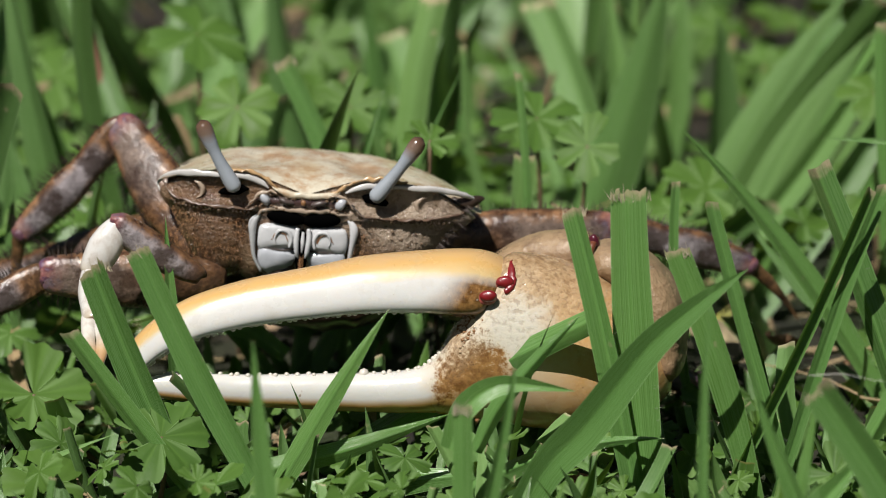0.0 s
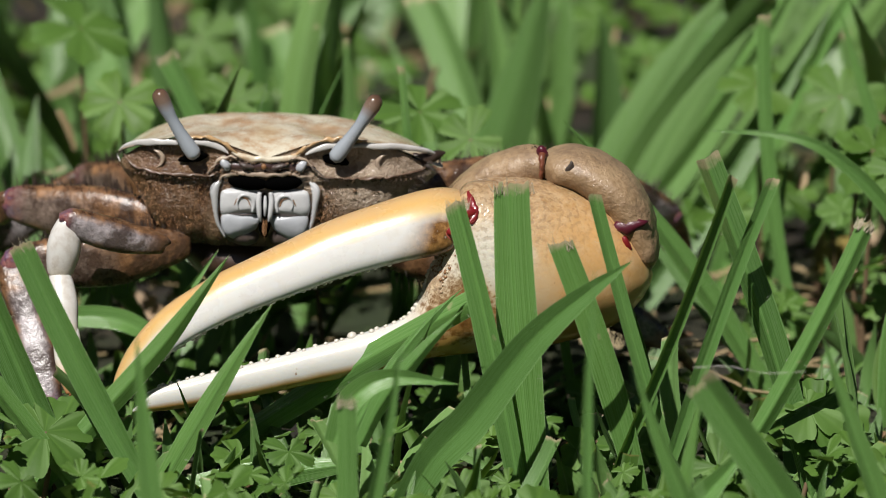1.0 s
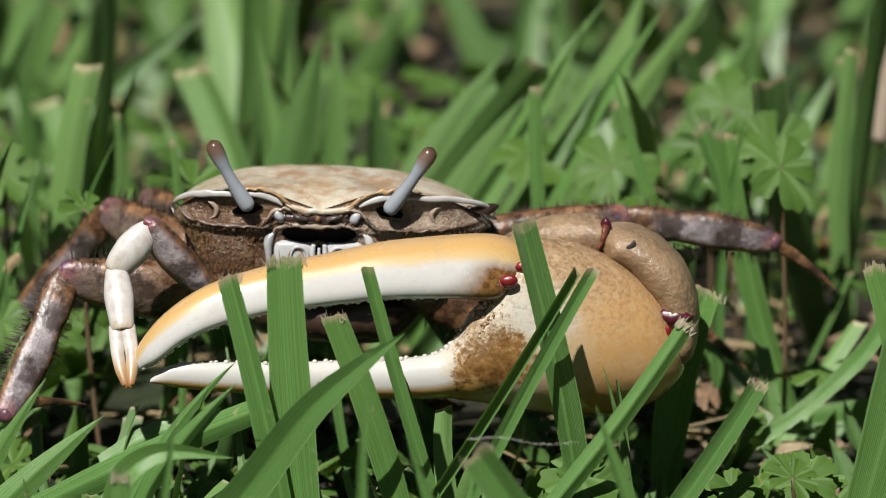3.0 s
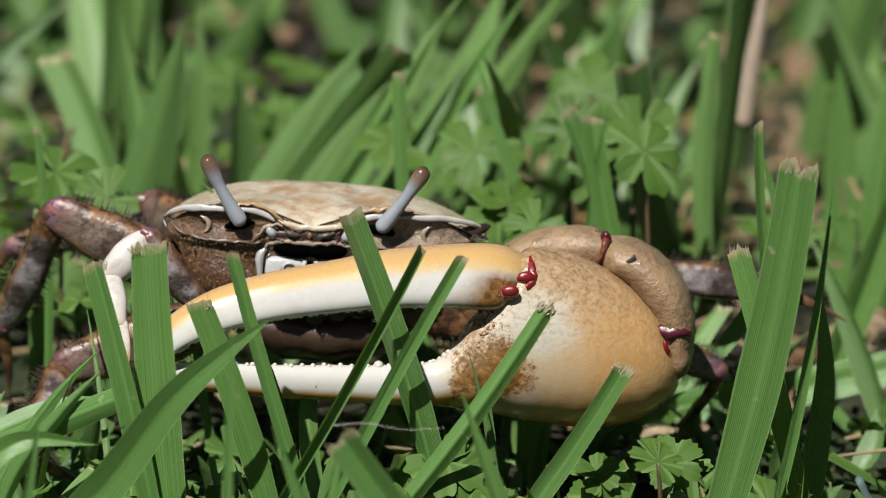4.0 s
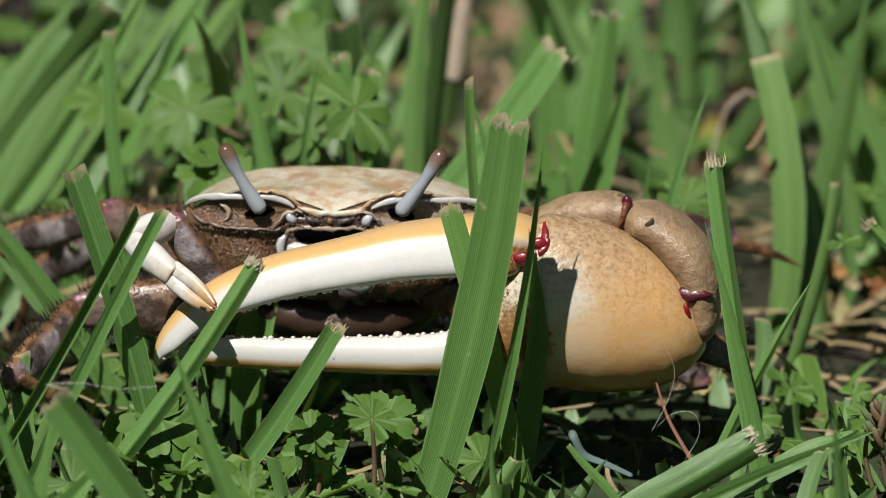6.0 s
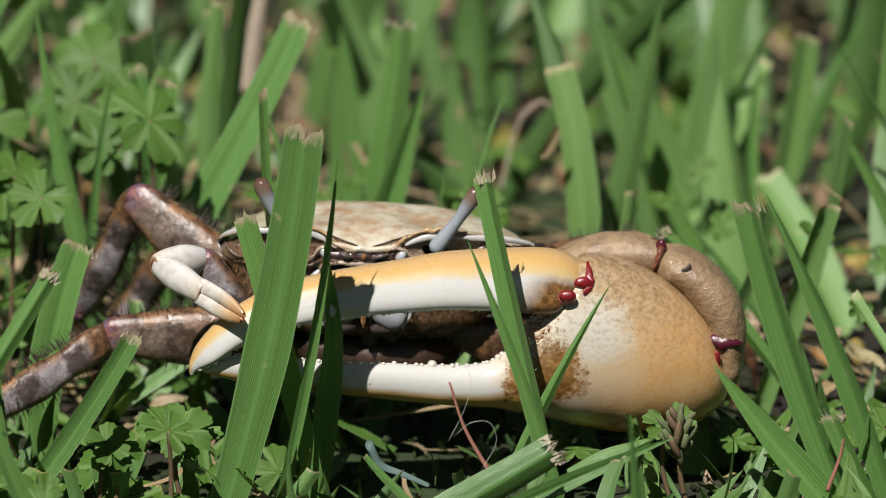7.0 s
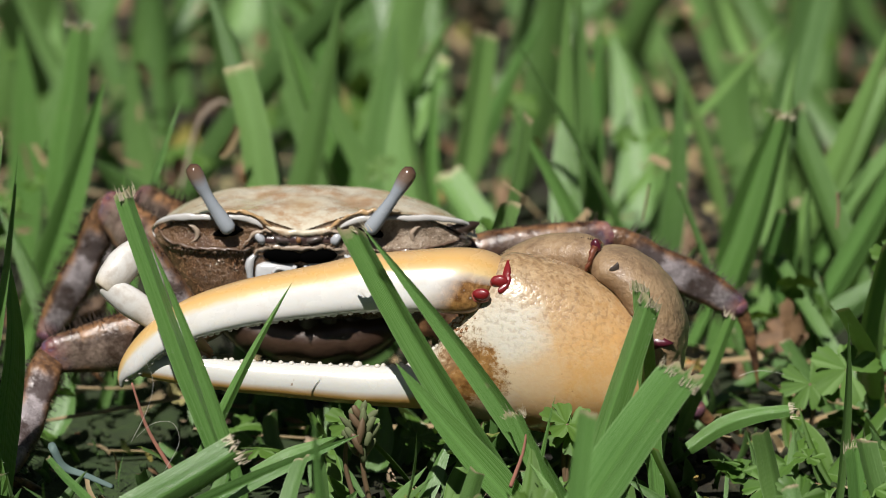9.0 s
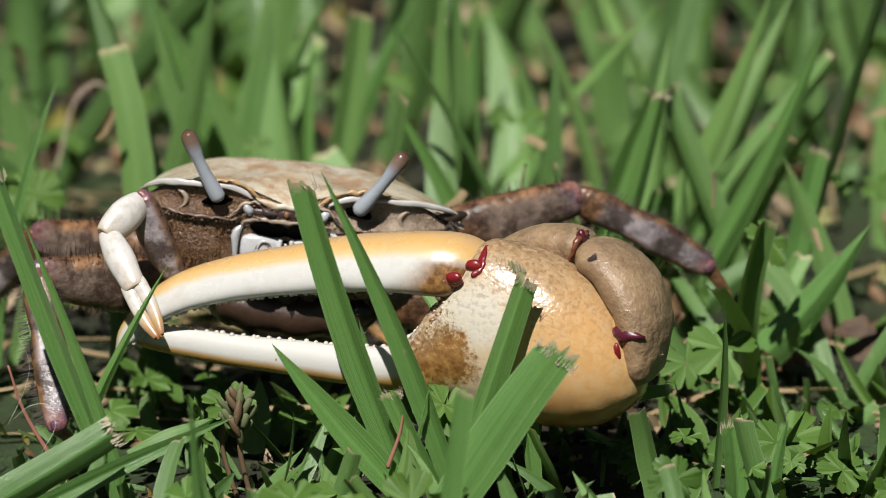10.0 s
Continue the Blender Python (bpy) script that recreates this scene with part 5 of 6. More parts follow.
leaf([(7.8, -36, -0.6), (11.7, -36, 6.5), (16.4, -36, 11.5), (23.3, -36, 20.3), (29.4, -36, 25.6), (34.8, -36, 29.4)], 4.6, yaw=0.35)
grass(36.2, -27, 26.8, -27, 29.3, 3.32, cut=2)
grass(41.3, -26, 30.3, -26, 34.5, 1.69, cut=1)
brushed_blade = grass(30.9, -27, 50.2, -27, 36.3, 1.69, cut=1)
brushed_neighbour = grass(37.4, -27, 56.9, -27, 34.1, 1.69, cut=1)
leaning_blade = grass(43.1, -29, 60.3, -29, 32.3, 2.29, cut=3)
grass(1.8, -60, 2.3, -60, 20.2, 2.31, cut=2)
grass(2.1, -70, 8.4, -70, 29.2, 1.71)
grass(30.6, -80, 30.7, -80, 39.4, 1.24)
grass(47.1, -70, 35.1, -70, 26.5, 2.28)
grass(60.7, -65, 42.8, -65, 24.0, 4.13, cut=2)
grass(37.9, -60, 42.2, -60, 22.1, 1.85)
grass(-17.8, -75, -21.7, -75, 31.7, 2.60)
grass(-19.0, -29, -34.7, -29, 29.7, 3.13, cut=2)
grass(-28.2, -25, -39.8, -25, 26.8, 3.75, cut=2)
grass(-26.0, -29, -42.8, -29, 20.5, 2.41, cut=1)
grass(-21.3, -29, -6.1, -29, 22.8, 2.65)
pressed_blade = grass(-0.4, -23, 15.0, -23, 23.0, 2.18, bow=-2)
grass(84.6, -27, 95.3, -27, 45.0, 5.31, cut=3)
grass(90.6, -26, 99.3, -26, 42.1, 1.33)
grass(95.6, 4, 89.9, 4, 42.6, 1.38, cut=1)
grass(97.0, -21, 87.1, -21, 33.3, 3.16, cut=2)
grass(68.2, -60, 56.5, -60, 27.6, 2.54)
rear_blade = grass(73.7, 40, 57.9, 40, 41.9, 2.49)
rear_neighbour = grass(77.2, 38, 67.0, 38, 35.5, 2.35, cut=2)
rear_third = grass(80.1, 36, 69.9, 36, 35.3, 3.00, cut=1)
grass(71.0, 38, 73.6, 38, 38.0, 1.31)
grass(54.5, 36, 48.4, 36, 40.7, 1.96, cut=1)
grass(38.7, 90, 41.9, 90, 31.6, 4.17)
grass(26.9, 80, 45.7, 80, 35.9, 6.18)
grass(35.6, 70, 58.5, 70, 44.3, 4.07)
grass(44.2, 72, 64.2, 72, 43.9, 4.08)
flattened_blade = grass(69.2, 40, 94.2, 40, 42.8, 4.59, cut=3)
grass(97.7, 50, 108.7, 50, 34.0, 4.11, cut=2)
sprung_neighbour = grass(125.2, -27, 113.2, -27, 32.8, 1.57)
grass(101.2, -36, 123.7, -36, 10.7, 4.17, cut=3)
grass(108.7, 30, 111.0, 30, 27.9, 0.91)
grass(137.8, 110, 127.2, 110, 22.0, 4.26)
grass(114.5, 110, 111.9, 110, 23.3, 5.68)
grass(99.2, 100, 99.2, 100, 29.9, 5.62)
grass(85.0, 90, 84.5, 90, 33.5, 2.78, cut=2)
grass(153.7, 30, 137.0, 30, 22.6, 1.30)
grass(155.1, 8, 135.4, 8, 24.9, 1.64, cut=2)
sprung_blade = grass(124.7, -26, 111.8, -26, 37.9, 2.54, cut=2)
pushed_neighbour = grass(163.2, -28, 140.3, -28, 35.8, 2.65)
grass(158.5, -29, 141.5, -29, 19.1, 3.73)
grass(160.7, -29, 170.1, -29, 26.2, 3.13, cut=2)
grass(158.6, -40, 174.0, -40, 20.9, 5.45, cut=3)
grass(171.7, -23, 169.3, -23, 26.6, 2.42, cut=2)
grass(115.6, -23, 129.7, -23, 26.8, 1.33)
grass(156.2, -30, 159.8, -30, 15.5, 0.60)
grass(162.2, -30, 154.9, -30, 13.5, 2.40, cut=3)
grass(160.5, -60, 163.6, -60, 21.7, 2.31, cut=1)
grass(134.6, -70, 132.2, -70, 24.3, 1.94)
grass(141.6, 75, 127.3, 75, 36.5, 4.51)
grass(138.6, 120, 132.5, 120, 31.4, 4.31)
grass(135.8, 100, 141.5, 100, 30.4, 3.51)
grass(28.6, 70, 55.4, 70, 42.9, 4.07)
grass(37.0, 85, 62.4, 85, 44.9, 5.52)
grass(37.7, 95, 70.7, 95, 43.0, 5.59)
grass(33.0, 60, 59.3, 60, 37.3, 2.95)
grass(50.6, 110, 75.8, 110, 35.6, 4.97)
grass(194.5, -29, 194.1, -29, 10.0, 3.37, cut=3)
grass(198.0, -29, 200.5, -29, 10.6, 1.56)
grass(109.8, -29, 137.4, -29, 10.6, 2.17)
grass(162.2, 70, 162.1, 70, 42.3, 4.21)
grass(165.2, 100, 164.7, 100, 33.9, 2.39)
grass(182.4, 50, 187.0, 50, 17.2, 3.58, cut=2)
grass(200.7, 45, 203.2, 45, 23.6, 2.90, cut=2)
grass(192.1, 22, 209.4, 22, 20.3, 4.49)
grass(179.7, 95, 171.4, 95, 30.9, 2.37, cut=1)
grass(147.0, 95, 151.3, 95, 29.8, 4.19, cut=1)
grass(146.5, 110, 158.6, 110, 29.6, 3.55)
grass(181.5, 70, 198.1, 70, 38.3, 4.07)
grass(185.9, 50, 203.9, 50, 37.1, 3.32)
grass(174.1, 45, 185.5, 45, 29.3, 2.37, cut=2)
grass(167.2, 48, 154.2, 48, 30.2, 2.38)
grass(141.2, 90, 129.9, 90, 29.5, 4.86)
grass(129.9, 90, 123.5, 90, 26.7, 3.47)
grass(185.4, 70, 199.6, 70, 23.4, 2.71, cut=1)
grass(146.1, 80, 146.8, 80, 30.2, 2.47)
grass(109.9, 30, 117.4, 30, 36.5, 1.42)
grass(190.2, 105, 181.6, 105, 26.3, 3.11)
grass(21.1, 85, 18.2, 85, 37.8, 4.28)
grass(23.3, 88, 22.0, 88, 35.7, 3.46)
grass(31.9, 70, 48.2, 70, 32.7, 6.24)
grass(8.7, 22, 8.2, 22, 38.0, 1.15, cut=1)
grass(-6.9, 40, -18.0, 40, 35.3, 2.75, cut=2)
grass(-10.7, 40, 2.9, 40, 36.5, 0.79)
grass(-33.0, 60, -48.0, 60, 37.6, 3.49)
grass(-9.2, 110, -8.7, 110, 29.5, 4.26)
grass(-14.1, 30, -6.0, 30, 34.3, 1.42)
grass(51.7, 14, 26.9, 14, 34.5, 2.79)
grass(-33.7, 60, -41.4, 60, 37.6, 2.01)
grass(2.9, 110, -1.5, 110, 23.6, 3.55)
grass(18.6, 100, 13.8, 100, 27.3, 3.51)
grass(29.2, 6, 26.7, 6, 29.2, 1.26, cut=1)
grass(35.5, -50, 48.3, -50, 12.9, 3.51)
grass(64.6, 4, 69.2, 4, 24.3, 4.39, cut=2)
grass(58.6, -29, 75.4, -29, 22.3, 2.53, cut=3)
grass(50.2, 60, 48.5, 60, 35.1, 2.01)
low_blade = grass(-19.6, -21, 0.3, -21, 16.2, 3.65)
arched_leaf = leaf([(71.1, 15, 0.9), (68.3, 15, 13.1), (64.3, 15, 22.4), (58.5, 15, 28.7), (52.7, 15, 31.5), (42.8, 15, 32.2)], 2.1, cut=0)
freed_leaf = leaf([(-34.4, -27, 0.0), (-28.4, -27, 9.3), (-21.9, -27, 18.9), (-18.6, -27, 24.6), (-15.3, -27, 30.7)], 2.53, cut=0)
leaf([(173.9, 2, 2.0), (175.5, 2, 6.7), (177.4, 2, 10.1), (179.8, 2, 16.5)], 1.88, cut=2)
leaf([(177.7, 38, 2.0), (179.9, 38, 10.4), (182.7, 38, 19.4), (185.6, 38, 31.8)], 3.01, cut=2)
leaf([(109.4, -30, -1.5), (106.8, -30, 3.0), (103.5, -30, 6.5), (101.6, -30, 8.7)], 0.96, cut=1)
leaf([(151.0, -16, -1.1), (152.9, -16, 6.2), (152.9, -16, 12.8), (151.2, -16, 18.6)], 1.83, cut=0)
leaf([(11.3, 60, -1.0), (6.2, 60, 9.0), (2.9, 60, 21.0), (2.3, 60, 33.0)], 1.21, cut=1)
leaf([(189.9, 45, 0.6), (186.0, 45, 6.1), (184.0, 45, 12.4), (185.2, 45, 18.7)], 3.03, cut=1)
leaf([(179.6, 55, -1.5), (179.2, 55, 9.1), (182.0, 55, 19.7), (185.1, 55, 28.2)], 3.74, cut=2)
leaf([(84.1, 70, 11.1), (83.7, 70, 19.7), (84.2, 70, 29.0), (85.1, 70, 38.9)], 2.71, cut=1)
leaf([(103.5, 60, 7.0), (103.5, 60, 19.1), (104.9, 60, 29.0), (105.9, 60, 38.1)], 4.03, cut=2)
leaf([(135.0, 85, 2.9), (134.0, 85, 13.1), (131.4, 85, 22.6), (127.9, 85, 34.1)], 6.21, cut=0)
leaf([(164.0, 80, -1.5), (162.9, 80, 8.0), (162.1, 80, 22.5), (162.2, 80, 39.7)], 5.49, cut=0)
leaf([(187.0, 70, -1.5), (191.4, 70, 9.6), (198.3, 70, 20.4), (205.2, 70, 29.8)], 3.39, cut=1)
leaf([(189.6, 60, -1.5), (194.0, 60, 6.4), (199.0, 60, 17.1), (205.9, 60, 28.5)], 2.68, cut=0)
leaf([(34.4, 95, 0.5), (37.5, 95, 12.3), (41.9, 95, 22.7), (49.4, 95, 33.0)], 6.63, cut=0)
leaf([(22.2, 110, 3.4), (20.2, 110, 13.1), (18.9, 110, 22.1), (18.2, 110, 31.0)], 4.97, cut=0)
leaf([(95.9, -17, -0.9), (96.8, -17, 8.7), (97.9, -17, 19.1), (97.0, -17, 30.2)], 2.93)
leaf([(-17.1, 20, -1.5), (-20.3, 20, 2.6), (-22.8, 20, 6.0), (-24.8, 20, 7.4)], 2.2)
leaf([(-18.0, 12, 6.7), (-23.1, 12, 10.2), (-29.5, 12, 10.9), (-34.7, 12, 10.0)], 2.6, cut=2)
leaf([(0.8, -38, 9.4), (2.8, -38, 14.2), (7.3, -38, 16.7), (15.1, -38, 16.0)], 2.8)
leaf([(-0.0, -12, 8.4), (5.2, -12, 11.3), (11.0, -12, 13.5), (16.8, -12, 14.4)], 3.0)
leaf([(3.8, -34, 7.9), (6.4, -34, 13.0), (11.0, -34, 18.7), (15.6, -34, 23.4)], 2.0)
leaf([(125.0, -24, 4.7), (128.9, -24, 6.6), (132.2, -24, 7.9), (135.1, -24, 9.3)], 2.0)
leaf([(174.9, -14, 5.0), (178.8, -14, 7.7), (182.6, -14, 9.0), (186.8, -14, 9.7)], 2.0, cut=2)
weed(-32.3, -28, 8.2, 12.0)
weed(-46.8, -6, 7.3, 12.4)
weed(-45.6, -30, 3.4, 10.8)
weed(54.5, -14, 5.1, 10.4)
weed(-31.2, -22, 6.2, 11.5)
weed(55.0, -24, 10.1, 9.1)
weed(72.2, -26, 9.2, 6.0)
weed(80.6, -24, 9.9, 7.3)
weed(55.9, -24, 9.1, 9.1)
weed(72.7, -26, 8.9, 6.6)
weed(81.7, -20, 8.5, 7.3)
weed(136.4, -22, 10.0, 6.7)
weed(161.0, -24, 10.6, 6.7)
weed(188.7, 6, 7.5, 6.9)
weed(192.9, 4, 9.8, 8.2)
weed(161.3, -24, 9.8, 6.1)
weed(200.7, -8, 2.5, 9.3)
weed(-27.7, 60, 34.6, 17.4)
weed(-43.7, 90, 22.4, 16.7)
weed(-23.3, 45, 28.9, 13.2)
weed(-10.5, 50, 27.7, 11.9)
weed(10.6, 35, 29.7, 14.3)
weed(16.4, 30, 27.5, 10.4)
weed(-14.3, 110, 22.1, 11.4)
weed(58.2, 50, 28.4, 13.3)
weed(60.5, 30, 25.4, 11.0)
weed(76.4, 45, 31.6, 12.5)
weed(65.0, 20, 26.4, 10.2)
weed(71.3, 80, 29.4, 13.7)
weed(69.1, 60, 28.7, 12.1)
weed(62.0, 30, 26.6, 10.4)
weed(71.6, 40, 27.6, 9.8)
weed(48.7, 60, 27.5, 12.1)
weed(77.3, 30, 33.1, 13.0)
weed(79.1, -34, 12.8, 6.6)
weed(199.3, 30, 5.8, 10.4)
weed(-1.5, 22, 30.0, 7.7)
weed(64.3, 30, 8.4, 9.1)


def stalk_thing(name, label, category, points, radius, material):
    """A thin stalk or twig along points (s, d, z)."""
    me = bpy.data.meshes.new(name)
    verts, faces, along = [], [], []
    pts = spline(points, 24)
    for k, (s, d, z) in enumerate(pts):
        p = np.array(spot(s, d, z)) * 1000
        r = radius * (1 - 0.5 * k / 23)
        for j in range(8):
            a = 2 * math.pi * j / 8
            verts.append(p + np.array((r * math.cos(a), r * 0.7 * math.sin(a), r * math.sin(a))))
            along.append(k / 23)
    faces = [(k * 8 + j, k * 8 + (j + 1) % 8, (k + 1) * 8 + (j + 1) % 8, (k + 1) * 8 + j) for k in range(23) for j in range(8)]
    faces += [tuple(range(7, -1, -1)), tuple(range(184, 192))]
    return tagged(new(name, mesh_of(name, verts, faces, material, {"along": along})), label, category)


def bud(s, d, z, size):
    """A fuzzy weed bud of small overlapping scales on a short stalk."""
    plant = tagged(new("weed_bud"), "fuzzy grey-green weed bud with brown edges", "weed")
    plant.matrix_basis = Matrix.Translation(spot(s, d, 0))
    rng = random.Random(int(s))
    for k in range(26):
        f = k / 25
        a = k * 2.4
        r = size * 0.32 * math.sin(0.35 + f * 2.5)
        part("scale", blob("scale", (r * math.cos(a), r * math.sin(a), z + size * (f - 0.5)), (size * 0.1, size * 0.08, size * rng.uniform(0.2, 0.32)), rng.choice((BUD, BUD, BUD, STEM)), 0.4, -40 * math.cos(a) + rng.uniform(-15, 15), 8), plant)
    part("stalk", loft("stalk", [(2, -2, 0, 0.3, 0.3), (0.5, z * 0.4, 0, 0.3, 0.3), (0, z - size * 0.3, 0, 0.25, 0.25)], STEM, 10, 8), plant)


bud(137.4, -24, 9.6, 4.6)
stalk_thing("pink_stalk", "pink-red weed stalk rising behind the grass", "stalk", [(-38.0, 75, 17.8), (-38.9, 75, 25.0), (-40.1, 75, 31.5), (-41.3, 75, 37.2)], 1.0, STEM_RED)
stalk_thing("pink_stalk", "thin pink weed stalk leaning in the grass", "stalk", [(115.9, -14, 2.3), (113.0, -14, 7.5), (111.3, -14, 12.7)], 0.26, STEM_RED)
stalk_thing("pink_stalk", "short rust-pink stalk stub among blades", "stalk", [(154.6, -30, 5.1), (155.9, -30, 8.7), (156.4, -30, 11.3)], 0.24, STEM_RED)
stalk_thing("grey_twig", "grey-green twig lying on the soil", "twig", [(102.1, -22, 7.7), (103.4, -22, 5.4), (106.0, -22, 4.3), (108.9, -22, 3.0)], 0.5, GREY_TWIG)
stalk_thing("dry_stalk", "pale dry stalk standing in the lawn", "stalk", [(88.5, 90, 23.8), (89.4, 90, 31.1), (90.3, 90, 36.9), (90.9, 90, 41.9)], 1.3, DRY)
stalk_thing("dry_stalk", "brown dead stalk arching over the lawn", "stalk", [(117.0, 90, 10.0), (119.0, 90, 18.7), (121.3, 90, 21.6), (122.8, 90, 21.2)], 0.22, DRY)
stalk_thing("fibre", "fine white plant fibre curling over the soil", "fibre", [(111.1, -24, 8.6), (113.0, -24, 12.4), (113.7, -24, 15.7), (112.4, -24, 18.9)], 0.024, FIBRE)
stalk_thing("fibre", "fine white plant fibre curling over the soil", "fibre", [(114.9, -24, 5.3), (116.6, -24, 8.5), (115.9, -24, 10.8), (113.7, -24, 10.8), (111.7, -24, 9.2)], 0.024, FIBRE)
stalk_thing("fibre", "fine pale fibre torn from a blade end", "fibre", [(180.6, -24, 16.2), (182.2, -24, 16.8), (184.2, -24, 16.8), (186.1, -24, 16.4)], 0.024, FIBRE)
stalk_thing("fibre", "pale fibre blown across the blades", "fibre", [(41.8, -50, 21.2), (45.7, -50, 21.4), (50.2, -50, 20.7), (54.7, -50, 20.9)], 0.024, FIBRE)


# ---- lawn that nobody could count ----
def join_stuff(name, pieces, material, label, category):
    verts, faces, along, uvs = [], [], [], []
    for v, f, a, u in pieces:
        n = len(verts)
        verts += v
        faces += [tuple(i + n for i in face) for face in f]
        along += a
        uvs += u
    ob = new(name, mesh_of(name, verts, faces, material, {"along": along}, uvs))
    return tagged(ob, label, category, kind="stuff")


def laid(shape, m):
    v, f, a, u = shape
    return [tuple(m @ Vector(p)) for p in v], f, a, u


def scatter():
    rng = random.Random(21)
    green, pale, straw, weeds = [], [], [], []
    for _ in range(3400):
        d = rng.uniform(-95, 330)
        s = rng.uniform(-75 - 0.06 * abs(d), 225 + 0.1 * abs(d))
        clear = -14 < d < 17
        if d > 17 and noise.noise(Vector((s / 28, d / 34, 5.0))) < rng.uniform(-0.2, 0.25):
            continue
        if d > 17 and rng.random() < (0.5 if s < 60 else 0.68):
            continue
        if d < -8 and rng.random() < (0.25 if s < 60 else 0.45):
            continue
        if d < 17 and ((92 < s < 130 and rng.random() < 0.65) or (s > 130 and rng.random() < 0.3)):
            continue
        if d < -18:
            tall = rng.uniform(4, 11) if d > -50 else rng.uniform(3, 9)
        elif clear:
            tall = rng.uniform(2.5, 7)
        else:
            tall = rng.uniform(10, 26) if d < 45 else rng.uniform(14, 46)
        width = rng.uniform(2.0, 3.6 if d < 45 else 6.2) if d > 17 else rng.uniform(0.9, 2.6)
        if d > 60 and rng.random() < 0.2:
            width *= 1.4
        shape = blade_shape(tall * 1.15, width, rng.uniform(-3, 3) * tall / 30, rng.choice((0, 0, 1, 2)), rng, rng.uniform(-6, 6) * tall / 30, rng.choice((-1, 1)) * rng.uniform(0.15, 0.5), 5, 9)
        lean = rng.gauss(0, 22)
        p = spot(s, d, -1.5) * 1000
        m = Matrix.Translation(p) @ pose(0, 0, 0, rng.gauss(-8, 26), lean, rng.gauss(0, 45)).to_3x3().to_4x4()
        kind = rng.random()
        (pale if kind < 0.3 else green).append(laid(shape, m))
    for _ in range(30):
        d = rng.uniform(60, 230)
        s = rng.uniform(-80, 230)
        tall = rng.uniform(34, 62)
        shape = blade_shape(tall, rng.uniform(3.5, 6.0), rng.uniform(-3, 3), rng.choice((0, 1)), rng, rng.uniform(-8, 8), rng.choice((-1, 1)) * rng.uniform(0.15, 0.4), 7, 10)
        p = spot(s, d, -1.5) * 1000
        m = Matrix.Translation(p) @ pose(0, 0, 0, rng.gauss(-5, 18), rng.gauss(8, 24), rng.gauss(0, 35)).to_3x3().to_4x4()
        (pale if rng.random() < 0.6 else green).append(laid(shape, m))
    for _ in range(1300):
        d = rng.choice((rng.uniform(14, 330), rng.uniform(14, 150), rng.uniform(14, 150), rng.uniform(-80, 14), rng.uniform(-60, 14)))
        s = rng.uniform(-75 - 0.06 * abs(d), 225 + 0.1 * abs(d))
        low = -20 < d < 15
        if d < 14 and rng.random() < (0.3 if s < 60 else 0.45):
            continue
        if d > 15 and s > 60 and rng.random() < 0.65:
            continue
        z = rng.uniform(1, 4) if low else rng.uniform(2, 8) if d < 15 else rng.uniform(4, 20)
        if d < 14 and ((92 < s < 130 and rng.random() < 0.8) or (s > 130 and rng.random() < 0.4)):
            continue
        shape = weed_shape(rng.uniform(1.8, 4.0) if d < 14 else rng.uniform(1.6, 5.8 if s < 60 else 3.4), rng, rng.choice((3, 5, 5)), rng.uniform(-0.2, 0.3), rng.uniform(0.25, 0.55))
        up = Vector((rng.gauss(0, 0.5), rng.gauss(-0.3, 0.5), 0.8))
        m = up.to_track_quat("Z", "Y").to_matrix().to_4x4() @ pose(0, 0, 0, 0, 0, rng.uniform(0, 360))
        m = Matrix.Translation(spot(s, d, z) * 1000) @ m.to_3x3().to_4x4()
        weeds.append(laid(shape, m))
    for _ in range(1100):
        d = rng.uniform(-70, 320)
        s = rng.uniform(-75, 230)
        if (s < 60 and rng.random() < 0.5) or (d < 5 and rng.random() < 0.8):
            continue
        shape = blade_shape(rng.uniform(8, 26), rng.uniform(0.5, 1.8), rng.uniform(-3, 3), 1, rng, rng.uniform(-2, 2), 0.3, 5, 8)
        p = spot(s, d, rng.uniform(-0.5, 2.0)) * 1000
        m = Matrix.Translation(p) @ pose(0, 0, 0, rng.gauss(90, 8), 0, rng.uniform(0, 360)).to_3x3().to_4x4()
        m = Matrix.Translation(p) @ (pose(0, 0, 0, 0, 0, rng.uniform(0, 360)) @ pose(0, 0, 0, rng.gauss(90, 8), 0, 0)).to_3x3().to_4x4()
        straw.append(laid(shape, m))
    # dry scraps caught between the blades
    for _ in range(260):
        d = rng.uniform(25, 230)
        shape = blade_shape(rng.uniform(2, 5.5), rng.uniform(0.5, 1.4), rng.uniform(-0.3, 0.3), 1, rng, rng.uniform(-0.5, 0.5), rng.uniform(0.1, 0.5), 5, 7)
        m = pose(0, 0, 0, rng.uniform(-80, 80), rng.uniform(-60, 60), rng.uniform(0, 360))
        straw.append(laid(shape, Matrix.Translation(spot(rng.uniform(-75, 230), d, rng.uniform(2, 24)) * 1000) @ m.to_3x3().to_4x4()))
    # small broad leaves crouching between the roots
    for _ in range(900):
        s, d = rng.uniform(-70, 225), rng.uniform(-75, 30)
        if (92 < s < 130 and rng.random() < 0.75) or (s > 130 and rng.random() < 0.4):
            continue
        long = rng.uniform(5, 13)
        shape = blade_shape(long, rng.uniform(1.4, 3.4), rng.uniform(-1, 1), rng.choice((0, 0, 1)), rng, rng.uniform(-4, 4), rng.choice((-1, 1)) * rng.uniform(0.1, 0.4), 5, 8)
        m = pose(0, 0, 0, 0, 0, rng.uniform(0, 360)) @ pose(0, 0, 0, rng.uniform(25, 80), 0, 0)
